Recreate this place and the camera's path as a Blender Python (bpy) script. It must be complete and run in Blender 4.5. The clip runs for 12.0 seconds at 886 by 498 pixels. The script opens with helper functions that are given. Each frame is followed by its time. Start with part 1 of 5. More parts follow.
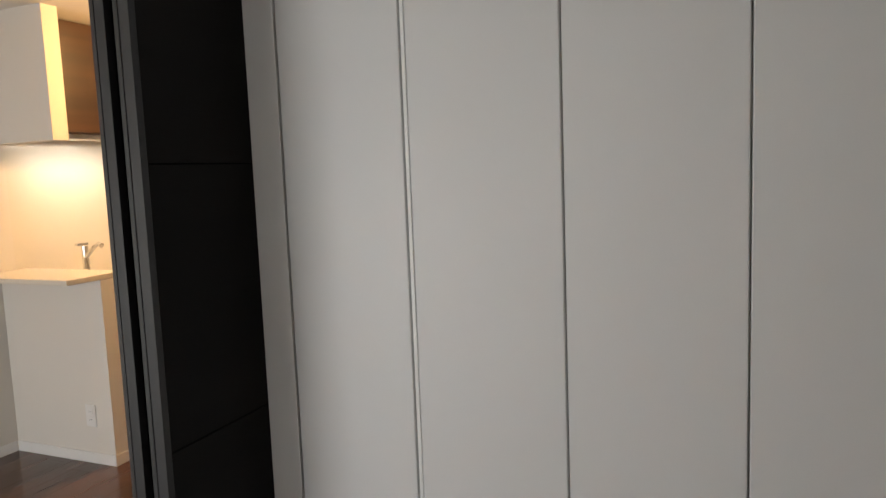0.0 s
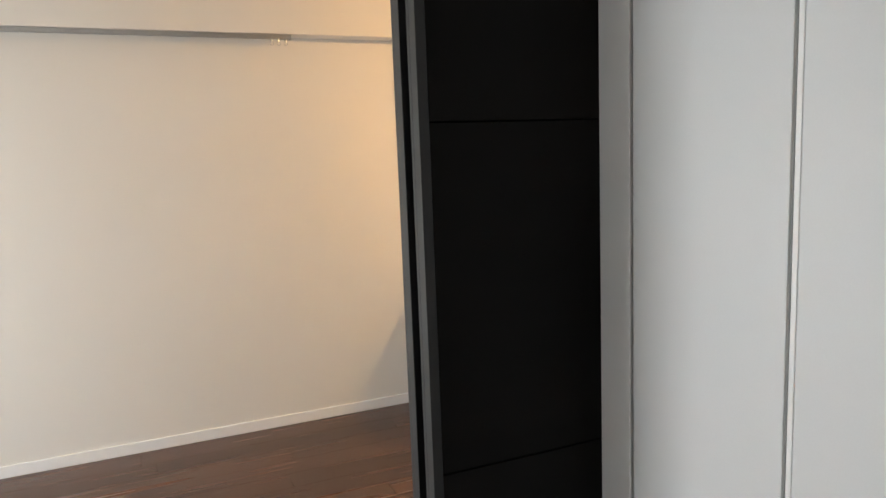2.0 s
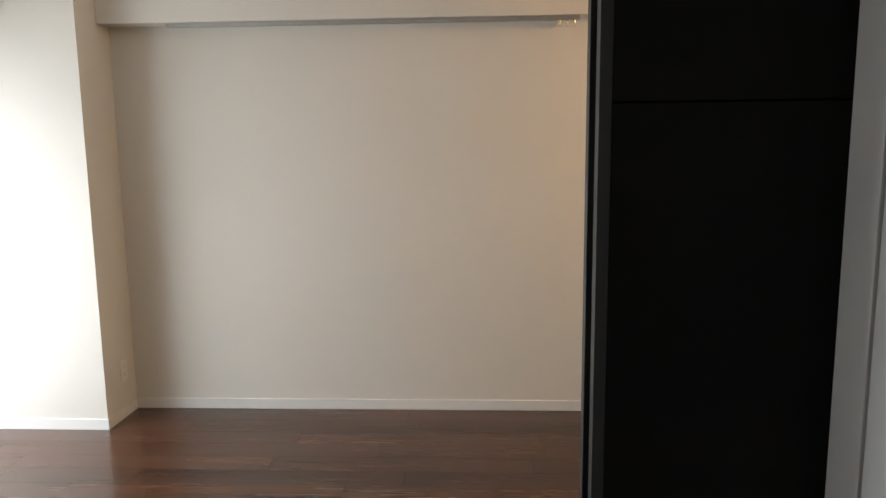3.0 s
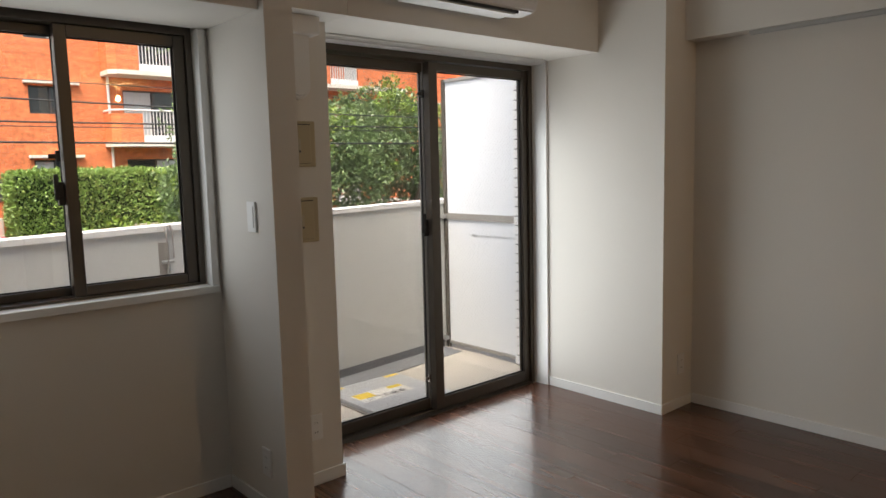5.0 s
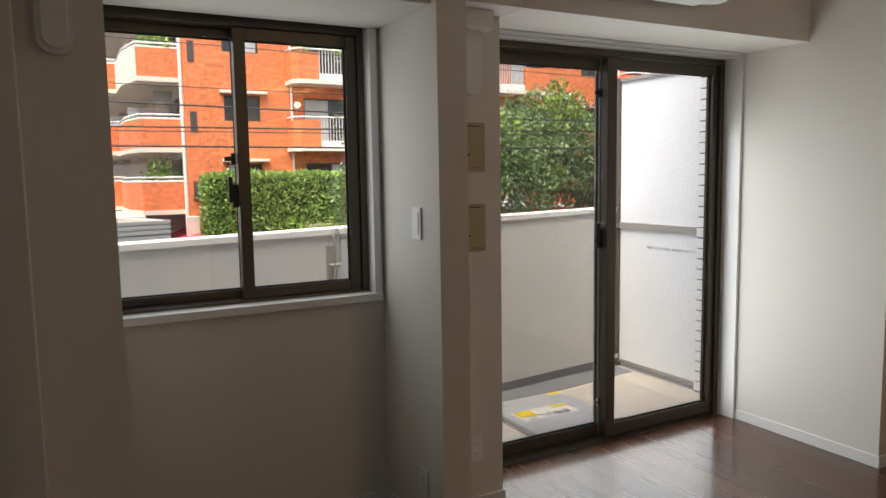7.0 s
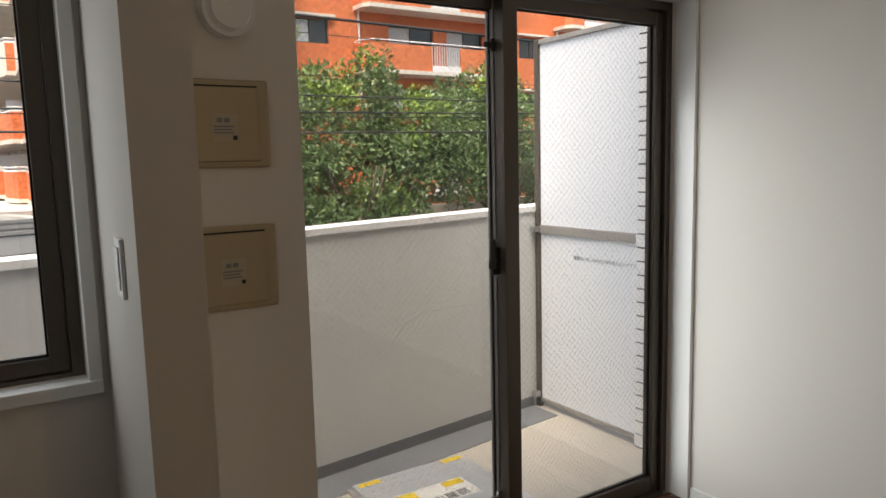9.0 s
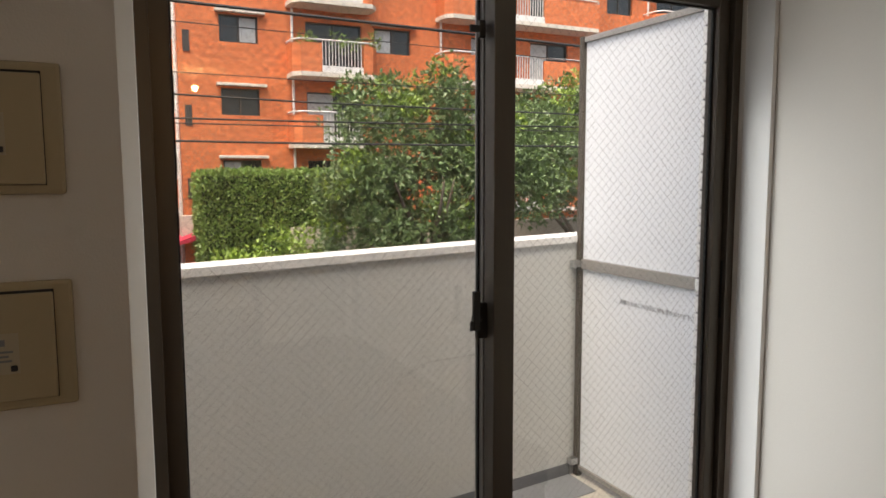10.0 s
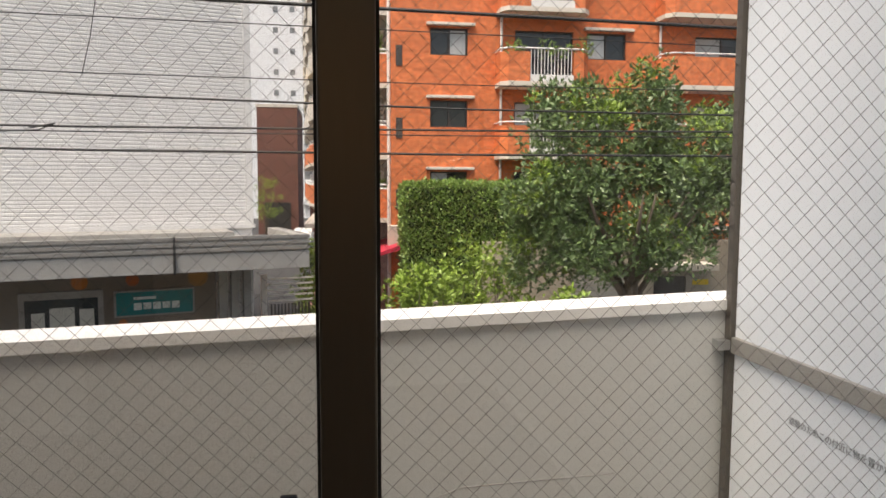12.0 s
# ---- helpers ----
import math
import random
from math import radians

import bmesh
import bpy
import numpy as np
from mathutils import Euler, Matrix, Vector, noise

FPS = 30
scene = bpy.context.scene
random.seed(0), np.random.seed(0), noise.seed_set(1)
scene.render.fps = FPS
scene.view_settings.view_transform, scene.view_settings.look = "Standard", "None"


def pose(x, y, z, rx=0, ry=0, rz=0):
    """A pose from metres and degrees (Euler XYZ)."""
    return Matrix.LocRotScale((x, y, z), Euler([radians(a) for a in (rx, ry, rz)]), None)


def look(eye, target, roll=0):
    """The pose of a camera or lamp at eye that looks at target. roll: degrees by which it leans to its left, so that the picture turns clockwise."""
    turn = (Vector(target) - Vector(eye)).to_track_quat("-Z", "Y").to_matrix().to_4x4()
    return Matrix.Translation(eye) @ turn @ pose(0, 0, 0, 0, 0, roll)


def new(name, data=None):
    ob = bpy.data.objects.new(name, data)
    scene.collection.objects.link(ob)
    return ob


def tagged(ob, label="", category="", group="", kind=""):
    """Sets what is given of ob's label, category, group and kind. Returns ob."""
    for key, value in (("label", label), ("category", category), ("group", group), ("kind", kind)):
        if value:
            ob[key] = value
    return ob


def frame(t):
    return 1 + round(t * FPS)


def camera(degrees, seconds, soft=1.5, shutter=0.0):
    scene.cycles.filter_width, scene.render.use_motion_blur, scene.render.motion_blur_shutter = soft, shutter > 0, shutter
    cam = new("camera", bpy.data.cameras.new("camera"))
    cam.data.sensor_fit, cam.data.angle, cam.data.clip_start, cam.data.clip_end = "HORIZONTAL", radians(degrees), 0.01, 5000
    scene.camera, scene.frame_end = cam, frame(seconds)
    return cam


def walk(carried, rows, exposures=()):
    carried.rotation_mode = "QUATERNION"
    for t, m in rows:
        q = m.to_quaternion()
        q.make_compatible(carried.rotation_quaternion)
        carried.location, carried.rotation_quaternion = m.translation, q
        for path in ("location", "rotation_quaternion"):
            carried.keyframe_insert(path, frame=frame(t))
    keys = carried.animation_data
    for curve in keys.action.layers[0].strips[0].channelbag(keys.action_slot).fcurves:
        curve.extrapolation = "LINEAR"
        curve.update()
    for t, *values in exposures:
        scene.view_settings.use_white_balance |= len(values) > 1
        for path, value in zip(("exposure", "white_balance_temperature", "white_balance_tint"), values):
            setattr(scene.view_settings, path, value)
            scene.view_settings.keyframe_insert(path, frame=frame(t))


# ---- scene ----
cam = camera(64.1, 12.0)
PATH = [
    (0, (-0.124, 1.174, 1.477), (0.644, -0.659, 1.26), -2.2),
    (0.5, (-0.099, 1.015, 1.473), (0.937, -0.68, 1.235), -2.5),
    (1, (-0.161, 0.803, 1.475), (1.191, -0.646, 1.206), -2.5),
    (1.5, (-0.154, 0.608, 1.46), (1.461, -0.535, 1.171), -2.6),
    (2, (-0.098, 0.411, 1.465), (1.718, -0.382, 1.193), -2.2),
    (2.5, (-0.083, 0.231, 1.472), (1.87, -0.093, 1.188), -1.3),
    (2.7, (-0.068, 0.172, 1.467), (1.905, 0.022, 1.178), -0.9),
    (4.3, (-0.039, -0.065, 1.409), (1.622, 1.021, 1.163), -1.3),
    (4.5, (-0.052, -0.075, 1.416), (1.517, 1.141, 1.172), -1.2),
    (5, (-0.086, -0.056, 1.419), (1.23, 1.433, 1.191), -1.4),
    (5.5, (-0.118, -0.036, 1.427), (0.96, 1.634, 1.207), -1.5),
    (6, (-0.142, 0.029, 1.427), (0.822, 1.768, 1.212), -1.6),
    (6.5, (-0.113, 0.079, 1.422), (0.826, 1.832, 1.213), -1.4),
    (6.7, (-0.071, 0.102, 1.416), (0.869, 1.856, 1.214), -1.2),
    (8.3, (0.631, 0.717, 1.457), (1.652, 2.417, 1.199), -0.9),
    (8.5, (0.724, 0.821, 1.432), (1.778, 2.503, 1.191), -1.7),
    (9, (1.001, 1.03, 1.441), (2.077, 2.697, 1.194), -1.4),
    (9.5, (1.287, 1.222, 1.447), (2.343, 2.904, 1.214), -1.5),
    (10, (1.61, 1.413, 1.464), (2.484, 3.199, 1.256), -0.2),
    (10.5, (1.872, 1.644, 1.491), (2.572, 3.508, 1.309), 0.4),
    (11, (2.129, 1.843, 1.498), (2.617, 3.775, 1.316), 0.9),
    (11.5, (2.329, 2.053, 1.493), (2.676, 4.013, 1.304), 0.6),
    (12, (2.548, 2.226, 1.511), (2.836, 4.197, 1.333), 0.2),
]
EXPOSURES = [(0.0, 3.05, 6900, 10), (1.0, 3.3, 6800, 9), (2.2, 3.55, 6500, 7), (3.3, 2.6, 6550, 7), (4.3, 1.8, 6800, 9), (6.7, 1.6, 6800, 9), (9.0, 1.4, 6850, 9), (10.5, 1.15, 7050, 11), (12.0, 0.85, 7050, 10)]
SKY, SUN, KITCHEN, UNDER, DOOR_SKY, WINDOW_SKY = 0.15, 1.5, 7.0, 0.36, 6.3, 1.0
walk(cam, [(t, look(eye, target, roll)) for t, eye, target, roll in PATH], EXPOSURES)

# ---------------------------------------------------------------- light
world = bpy.data.worlds.new("overcast_sky")
scene.world = world
world.use_nodes = True
wn = world.node_tree.nodes
sky = wn.new("ShaderNodeTexSky")
sky.sky_type, sky.sun_disc = "NISHITA", False
sky.sun_elevation, sky.sun_rotation = radians(66), radians(227)
sky.air_density, sky.dust_density, sky.ozone_density = 1.0, 6.0, 1.0
wn["Background"].inputs["Strength"].default_value = SKY
world.node_tree.links.new(sky.outputs["Color"], wn["Background"].inputs["Color"])

sun = new("sun", bpy.data.lights.new("sun", "SUN"))
sun.data.energy, sun.data.angle, sun.data.color = SUN, radians(45), (1.0, 0.97, 0.93)
sun.matrix_world = look((0, 0, 30), (0.30, 0.28, 29.09))


def lamp(name, kind, place, energy, color, size=0.1, target=None):
    ob = new(name, bpy.data.lights.new(name, kind))
    ob.data.energy, ob.data.color = energy, color
    if kind == "AREA":
        ob.data.shape, ob.data.size, ob.data.size_y = "RECTANGLE", size[0], size[1]
    else:
        ob.data.shadow_soft_size = size
    ob.matrix_world = look(place, target) if target else pose(*place)
    return ob


lamp("kitchen_lamp", "POINT", (2.45, -2.02, 2.24), KITCHEN, (1.0, 0.58, 0.23), 0.03)
# daylight of the sky and the street, entering by the two glazed openings
lamp("door_daylight", "AREA", (2.53, 2.946, 0.86), DOOR_SKY, (0.89, 0.95, 1.0), (1.56, 1.58), (2.53, 0.0, 0.86))
lamp("window_daylight", "AREA", (0.66, 2.946, 1.43), WINDOW_SKY, (0.89, 0.95, 1.0), (0.96, 0.9), (0.66, 0.0, 1.43))
lamp("under_cabinet_lamp", "AREA", (3.50, -2.0, 1.725), UNDER, (1.0, 0.92, 0.80), (0.6, 0.05), (3.56, -2.0, 0.8))


# ---------------------------------------------------------------- materials
def mat(name, color, rough=0.6, metal=0.0, vary=0.06, scale=3.0, bump=0.0, fine=120.0, stretch=(1, 1, 1), island=0.0, spec=0.5):
    """A surface with a slow and a fine variation of its colour, and a fine relief."""
    m = bpy.data.materials.new(name)
    m.use_nodes = True
    n, l = m.node_tree.nodes, m.node_tree.links
    b = n["Principled BSDF"]
    b.inputs["Roughness"].default_value, b.inputs["Metallic"].default_value = rough, metal
    b.inputs["Specular IOR Level"].default_value = spec
    tc = n.new("ShaderNodeTexCoord")
    mp = n.new("ShaderNodeMapping")
    mp.inputs["Scale"].default_value = stretch
    l.new(tc.outputs["Object"], mp.inputs["Vector"])
    slow, quick = n.new("ShaderNodeTexNoise"), n.new("ShaderNodeTexNoise")
    slow.inputs["Scale"].default_value, quick.inputs["Scale"].default_value = scale, fine
    slow.inputs["Detail"].default_value, quick.inputs["Detail"].default_value = 4, 3
    l.new(mp.outputs["Vector"], slow.inputs["Vector"])
    l.new(mp.outputs["Vector"], quick.inputs["Vector"])
    add = n.new("ShaderNodeMath")
    add.operation = "ADD"
    l.new(slow.outputs["Fac"], add.inputs[0])
    l.new(quick.outputs["Fac"], add.inputs[1])
    last = add.outputs[0]
    if island:
        info = n.new("ShaderNodeObjectInfo")
        geo = n.new("ShaderNodeNewGeometry")
        both = n.new("ShaderNodeMath")
        both.operation = "ADD"
        l.new(info.outputs["Random"], both.inputs[0])
        l.new(geo.outputs["Random Per Island"], both.inputs[1])
        more = n.new("ShaderNodeMath")
        more.operation = "MULTIPLY_ADD"
        more.inputs[1].default_value = island
        l.new(both.outputs[0], more.inputs[0])
        l.new(last, more.inputs[2])
        last = more.outputs[0]
    ramp = n.new("ShaderNodeMapRange")
    ramp.inputs["From Min"].default_value, ramp.inputs["From Max"].default_value = 0.6, 1.4 + island * 2
    ramp.inputs["To Min"].default_value, ramp.inputs["To Max"].default_value = 1 - vary, 1 + vary
    l.new(last, ramp.inputs["Value"])
    mix = n.new("ShaderNodeVectorMath")
    mix.operation = "SCALE"
    mix.inputs[0].default_value = color
    l.new(ramp.outputs["Result"], mix.inputs["Scale"])
    l.new(mix.outputs["Vector"], b.inputs["Base Color"])
    if bump:
        bp = n.new("ShaderNodeBump")
        bp.inputs["Strength"].default_value, bp.inputs["Distance"].default_value = 0.6, bump
        l.new(quick.outputs["Fac"], bp.inputs["Height"])
        l.new(bp.outputs["Normal"], b.inputs["Normal"])
    return m


def wood(name, dark, light, rough, along="y", coat=0.0):
    """Wood with grain along one axis, each plank a little different."""
    m = bpy.data.materials.new(name)
    m.use_nodes = True
    n, l = m.node_tree.nodes, m.node_tree.links
    b = n["Principled BSDF"]
    b.inputs["Roughness"].default_value, b.inputs["Coat Weight"].default_value = rough, coat
    tc, info, mp = n.new("ShaderNodeTexCoord"), n.new("ShaderNodeObjectInfo"), n.new("ShaderNodeMapping")
    mp.inputs["Scale"].default_value = {"y": (7, 0.35, 7), "z": (7, 7, 0.35), "x": (0.35, 7, 7)}[along]
    off = n.new("ShaderNodeVectorMath")
    off.operation = "MULTIPLY"
    off.inputs[1].default_value = (37, 53, 11)
    l.new(info.outputs["Random"], off.inputs[0])
    l.new(off.outputs["Vector"], mp.inputs["Location"])
    l.new(tc.outputs["Object"], mp.inputs["Vector"])
    big, fine = n.new("ShaderNodeTexNoise"), n.new("ShaderNodeTexNoise")
    big.inputs["Scale"].default_value, big.inputs["Detail"].default_value, big.inputs["Distortion"].default_value = 1.0, 2, 0.25
    fine.inputs["Scale"].default_value, fine.inputs["Detail"].default_value = 5.0, 3
    l.new(mp.outputs["Vector"], big.inputs["Vector"])
    l.new(mp.outputs["Vector"], fine.inputs["Vector"])
    add = n.new("ShaderNodeMath")
    add.operation = "MULTIPLY_ADD"
    add.inputs[1].default_value = 0.12
    l.new(fine.outputs["Fac"], add.inputs[0])
    l.new(big.outputs["Fac"], add.inputs[2])
    plank = n.new("ShaderNodeMath")
    plank.operation = "MULTIPLY_ADD"
    plank.inputs[1].default_value = 0.28
    l.new(info.outputs["Random"], plank.inputs[0])
    l.new(add.outputs[0], plank.inputs[2])
    ramp = n.new("ShaderNodeValToRGB")
    ramp.color_ramp.elements[0].position, ramp.color_ramp.elements[0].color = 0.40, (*dark, 1)
    ramp.color_ramp.elements[1].position, ramp.color_ramp.elements[1].color = 1.05, (*light, 1)
    l.new(plank.outputs[0], ramp.inputs["Fac"])
    l.new(ramp.outputs["Color"], b.inputs["Base Color"])
    rr = n.new("ShaderNodeMapRange")
    rr.inputs["To Min"].default_value, rr.inputs["To Max"].default_value = rough - 0.02, rough + 0.05
    l.new(fine.outputs["Fac"], rr.inputs["Value"])
    l.new(rr.outputs["Result"], b.inputs["Roughness"])
    bp = n.new("ShaderNodeBump")
    bp.inputs["Strength"].default_value, bp.inputs["Distance"].default_value = 0.05, 0.0004
    l.new(add.outputs[0], bp.inputs["Height"])
    l.new(bp.outputs["Normal"], b.inputs["Normal"])
    return m


def tiles(name, colors, joint, width, height, rough=0.7, mortar=0.012):
    """Small wall tiles for walls that stay far off."""
    m = bpy.data.materials.new(name)
    m.use_nodes = True
    n, l = m.node_tree.nodes, m.node_tree.links
    b = n["Principled BSDF"]
    b.inputs["Roughness"].default_value = rough
    tc, sep, com = n.new("ShaderNodeTexCoord"), n.new("ShaderNodeSeparateXYZ"), n.new("ShaderNodeCombineXYZ")
    add = n.new("ShaderNodeMath")
    l.new(tc.outputs["Object"], sep.inputs[0])
    l.new(sep.outputs["X"], add.inputs[0])
    l.new(sep.outputs["Y"], add.inputs[1])
    l.new(add.outputs[0], com.inputs["X"])
    l.new(sep.outputs["Z"], com.inputs["Y"])
    br = n.new("ShaderNodeTexBrick")
    br.inputs["Scale"].default_value = 1.0
    br.inputs["Brick Width"].default_value, br.inputs["Row Height"].default_value = width, height
    br.inputs["Mortar Size"].default_value = mortar
    br.inputs["Color1"].default_value, br.inputs["Color2"].default_value = (*colors[0], 1), (*colors[1], 1)
    br.inputs["Mortar"].default_value = (*joint, 1)
    l.new(com.outputs[0], br.inputs["Vector"])
    noi = n.new("ShaderNodeTexNoise")
    noi.inputs["Scale"].default_value, noi.inputs["Detail"].default_value = 0.7, 6
    l.new(tc.outputs["Object"], noi.inputs["Vector"])
    spots = n.new("ShaderNodeTexNoise")
    spots.inputs["Scale"].default_value, spots.inputs["Detail"].default_value = 6.0, 4
    l.new(com.outputs[0], spots.inputs["Vector"])
    mr = n.new("ShaderNodeMapRange")
    mr.inputs["From Min"].default_value, mr.inputs["From Max"].default_value = 0.3, 0.7
    mr.inputs["To Min"].default_value, mr.inputs["To Max"].default_value = 0.9, 1.1
    l.new(noi.outputs["Fac"], mr.inputs["Value"])
    ms = n.new("ShaderNodeMapRange")
    ms.inputs["From Min"].default_value, ms.inputs["From Max"].default_value = 0.35, 0.7
    ms.inputs["To Min"].default_value, ms.inputs["To Max"].default_value = 0.84, 1.34
    l.new(spots.outputs["Fac"], ms.inputs["Value"])
    mu = n.new("ShaderNodeMath")
    mu.operation = "MULTIPLY"
    l.new(mr.outputs["Result"], mu.inputs[0])
    l.new(ms.outputs["Result"], mu.inputs[1])
    sc = n.new("ShaderNodeVectorMath")
    sc.operation = "SCALE"
    l.new(br.outputs["Color"], sc.inputs[0])
    l.new(mu.outputs[0], sc.inputs["Scale"])
    l.new(sc.outputs["Vector"], b.inputs["Base Color"])
    bp = n.new("ShaderNodeBump")
    bp.inputs["Strength"].default_value, bp.inputs["Distance"].default_value = 0.5, 0.01
    bp.invert = True
    l.new(br.outputs["Fac"], bp.inputs["Height"])
    l.new(bp.outputs["Normal"], b.inputs["Normal"])
    return m


def clear_glass(name, tint=(0.97, 0.99, 0.98)):
    m = bpy.data.materials.new(name)
    m.use_nodes = True
    b = m.node_tree.nodes["Principled BSDF"]
    b.inputs["Base Color"].default_value = (*tint, 1)
    b.inputs["Transmission Weight"].default_value, b.inputs["Roughness"].default_value, b.inputs["IOR"].default_value = 1.0, 0.0, 1.45
    return m


WALLPAPER = mat("white_wallpaper", (0.735, 0.70, 0.645), 0.85, vary=0.02, scale=1.2, bump=0.0006, fine=260)
CEILING = mat("white_ceiling_paper", (0.74, 0.71, 0.67), 0.9, vary=0.02, bump=0.0005, fine=240)
TRIM = mat("white_trim", (0.80, 0.79, 0.77), 0.45, vary=0.02, scale=5)
CLOSET = mat("white_melamine", (0.66, 0.66, 0.65), 0.5, vary=0.025, scale=0.8, bump=0.0003, fine=300)
GAP = mat("dark_gap", (0.03, 0.03, 0.03), 0.8)
GROOVE = mat("black_groove", (0.0008, 0.0008, 0.0008), 0.9, spec=0.02)
SEAM_GREY = mat("grey_hinge_strip", (0.35, 0.35, 0.34), 0.5)
PLANK = wood("dark_walnut_floor", (0.027, 0.011, 0.007), (0.125, 0.052, 0.029), 0.25, "y", coat=0.2)
SUBFLOOR = mat("floor_joint", (0.012, 0.006, 0.004), 0.7)
BLACKWOOD = wood("black_brown_wood", (0.0022, 0.002, 0.0018), (0.0075, 0.0058, 0.0045), 0.55, "y")
BLACKWOOD.node_tree.nodes["Principled BSDF"].inputs["Specular IOR Level"].default_value = 0.12
DARKWOOD = wood("dark_brown_wood", (0.02, 0.008, 0.003), (0.09, 0.036, 0.014), 0.4, "y")
EDGEBAND = mat("charcoal_edge_band", (0.014, 0.0135, 0.014), 0.5, vary=0.08)
ALU = mat("bronze_grey_aluminium", (0.100, 0.084, 0.067), 0.38, 0.45, vary=0.05, scale=6, stretch=(1, 1, 0.1))
ALU_LIGHT = mat("grey_aluminium", (0.34, 0.32, 0.295), 0.42, 0.4, vary=0.05, scale=6)
# paler copy of the bronze aluminium, with the light on the stile in its colour
ALU_LIT = mat("lit_bronze_aluminium", (0.30, 0.28, 0.255), 0.42, 0.35, vary=0.06, scale=6, stretch=(1, 1, 0.1))
RUBBER = mat("black_rubber", (0.015, 0.015, 0.015), 0.7)
BLACK = mat("black_plastic", (0.018, 0.018, 0.018), 0.45)
CHROME = mat("chrome", (0.75, 0.75, 0.75), 0.12, 1.0, vary=0.01)
STEEL = mat("brushed_steel", (0.55, 0.55, 0.54), 0.35, 1.0, vary=0.05, scale=20)
WIRE = mat("wire_mesh", (0.14, 0.135, 0.13), 0.45, 0.3, vary=0.02)
GLASS = clear_glass("clear_glass")
IVORY = mat("ivory_plastic", (0.45, 0.375, 0.24), 0.4, vary=0.02)
WHITE_PLASTIC = mat("white_plastic", (0.78, 0.77, 0.75), 0.4, vary=0.015)
PAPER = mat("printed_paper", (0.7, 0.68, 0.62), 0.7, vary=0.02)
# beige sticker paper, toned down for the shade that lies on the plates
STICKER = mat("shade_toned_sticker", (0.47, 0.42, 0.31), 0.6, vary=0.03)
INK = mat("dark_ink", (0.04, 0.04, 0.045), 0.7, vary=0.02)
GREY_INK = mat("grey_ink", (0.22, 0.23, 0.24), 0.7, vary=0.02)
YELLOW = mat("yellow_label", (0.75, 0.52, 0.03), 0.55, vary=0.03)
PARAPET = mat("white_exterior_paint", (0.585, 0.59, 0.57), 0.8, vary=0.07, scale=0.9, bump=0.0015, fine=90)
COPING = mat("white_coping_paint", (0.80, 0.79, 0.77), 0.6, vary=0.06, scale=6, bump=0.001, fine=60)
BALCONY_FLOOR = mat("beige_balcony_sheet", (0.46, 0.42, 0.36), 0.7, vary=0.08, scale=2.2, bump=0.001, fine=160)
GUTTER = mat("grey_waterproof_paint", (0.165, 0.17, 0.18), 0.65, vary=0.08, scale=3, bump=0.0008)
DIVIDER = mat("white_divider_board", (0.745, 0.77, 0.80), 0.6, vary=0.02, scale=0.8)
TILE_WHITE = mat("white_wall_tile", (0.76, 0.76, 0.755), 0.35, vary=0.04, island=0.1)
GROUT = mat("grey_grout", (0.13, 0.13, 0.13), 0.9)
BRICK = tiles("orange_wall_tiles", ((0.72, 0.205, 0.068), (0.60, 0.15, 0.048)), (0.46, 0.16, 0.075), 0.24, 0.075, 0.7, 0.006)
BRICK_BROWN = tiles("brown_wall_tiles", ((0.19, 0.075, 0.055), (0.15, 0.06, 0.045)), (0.13, 0.06, 0.05), 0.24, 0.08)
CREAM = mat("cream_concrete", (0.66, 0.60, 0.52), 0.8, vary=0.08, scale=2, bump=0.002, fine=40)
CONCRETE = mat("grey_concrete", (0.36, 0.345, 0.32), 0.85, vary=0.14, scale=1.6, bump=0.003, fine=40)
WALL_BEIGE = mat("beige_plaster_wall", (0.40, 0.345, 0.28), 0.9, vary=0.12, scale=1.0, bump=0.003, fine=30)
SIDING = mat("white_metal_siding", (0.74, 0.72, 0.70), 0.55, vary=0.05, scale=1.5, fine=14)
TOWER = mat("white_tower_paint", (0.82, 0.83, 0.84), 0.7, vary=0.04, scale=0.4)
DARK_GLASS = mat("dark_window_glass", (0.035, 0.042, 0.045), 0.06, vary=0.2, scale=0.8)
# far tower windows: the haze of distance is mixed into this paler colour
HAZED_GLASS = mat("haze_paled_window", (0.24, 0.25, 0.255), 0.3, vary=0.25, scale=0.3)
CURTAIN = mat("pale_curtain", (0.5, 0.53, 0.52), 0.8, vary=0.15, scale=3, stretch=(6, 6, 0.3))
FRAME_DARK = mat("dark_window_frame", (0.06, 0.05, 0.045), 0.5, vary=0.05)
RAIL_WHITE = mat("white_painted_rail", (0.74, 0.72, 0.69), 0.5, vary=0.04)
ASPHALT = mat("asphalt", (0.055, 0.055, 0.056), 0.9, vary=0.2, scale=0.8, bump=0.004, fine=50)
PAVING = tiles("reddish_paving", ((0.30, 0.12, 0.095), (0.24, 0.10, 0.08)), (0.12, 0.08, 0.07), 0.2, 0.1)
BARK = mat("grey_bark", (0.17, 0.13, 0.095), 0.9, vary=0.3, scale=4, bump=0.02, fine=18, stretch=(1, 1, 0.4))
LEAF = mat("dark_glossy_leaf", (0.120, 0.180, 0.062), 0.36, vary=0.55, scale=1.2, fine=8, island=0.35)
LEAF_YOUNG = mat("bright_young_leaf", (0.23, 0.33, 0.045), 0.5, vary=0.4, scale=1.5, fine=8, island=0.3)
LEAF_HEDGE = mat("hedge_leaf", (0.25, 0.38, 0.09), 0.45, vary=0.5, scale=0.9, fine=8, island=0.35)
HEDGE_SHADE = mat("hedge_shade", (0.035, 0.06, 0.016), 0.9, vary=0.3)
TEAL = mat("teal_sign", (0.0, 0.19, 0.20), 0.5, vary=0.04)
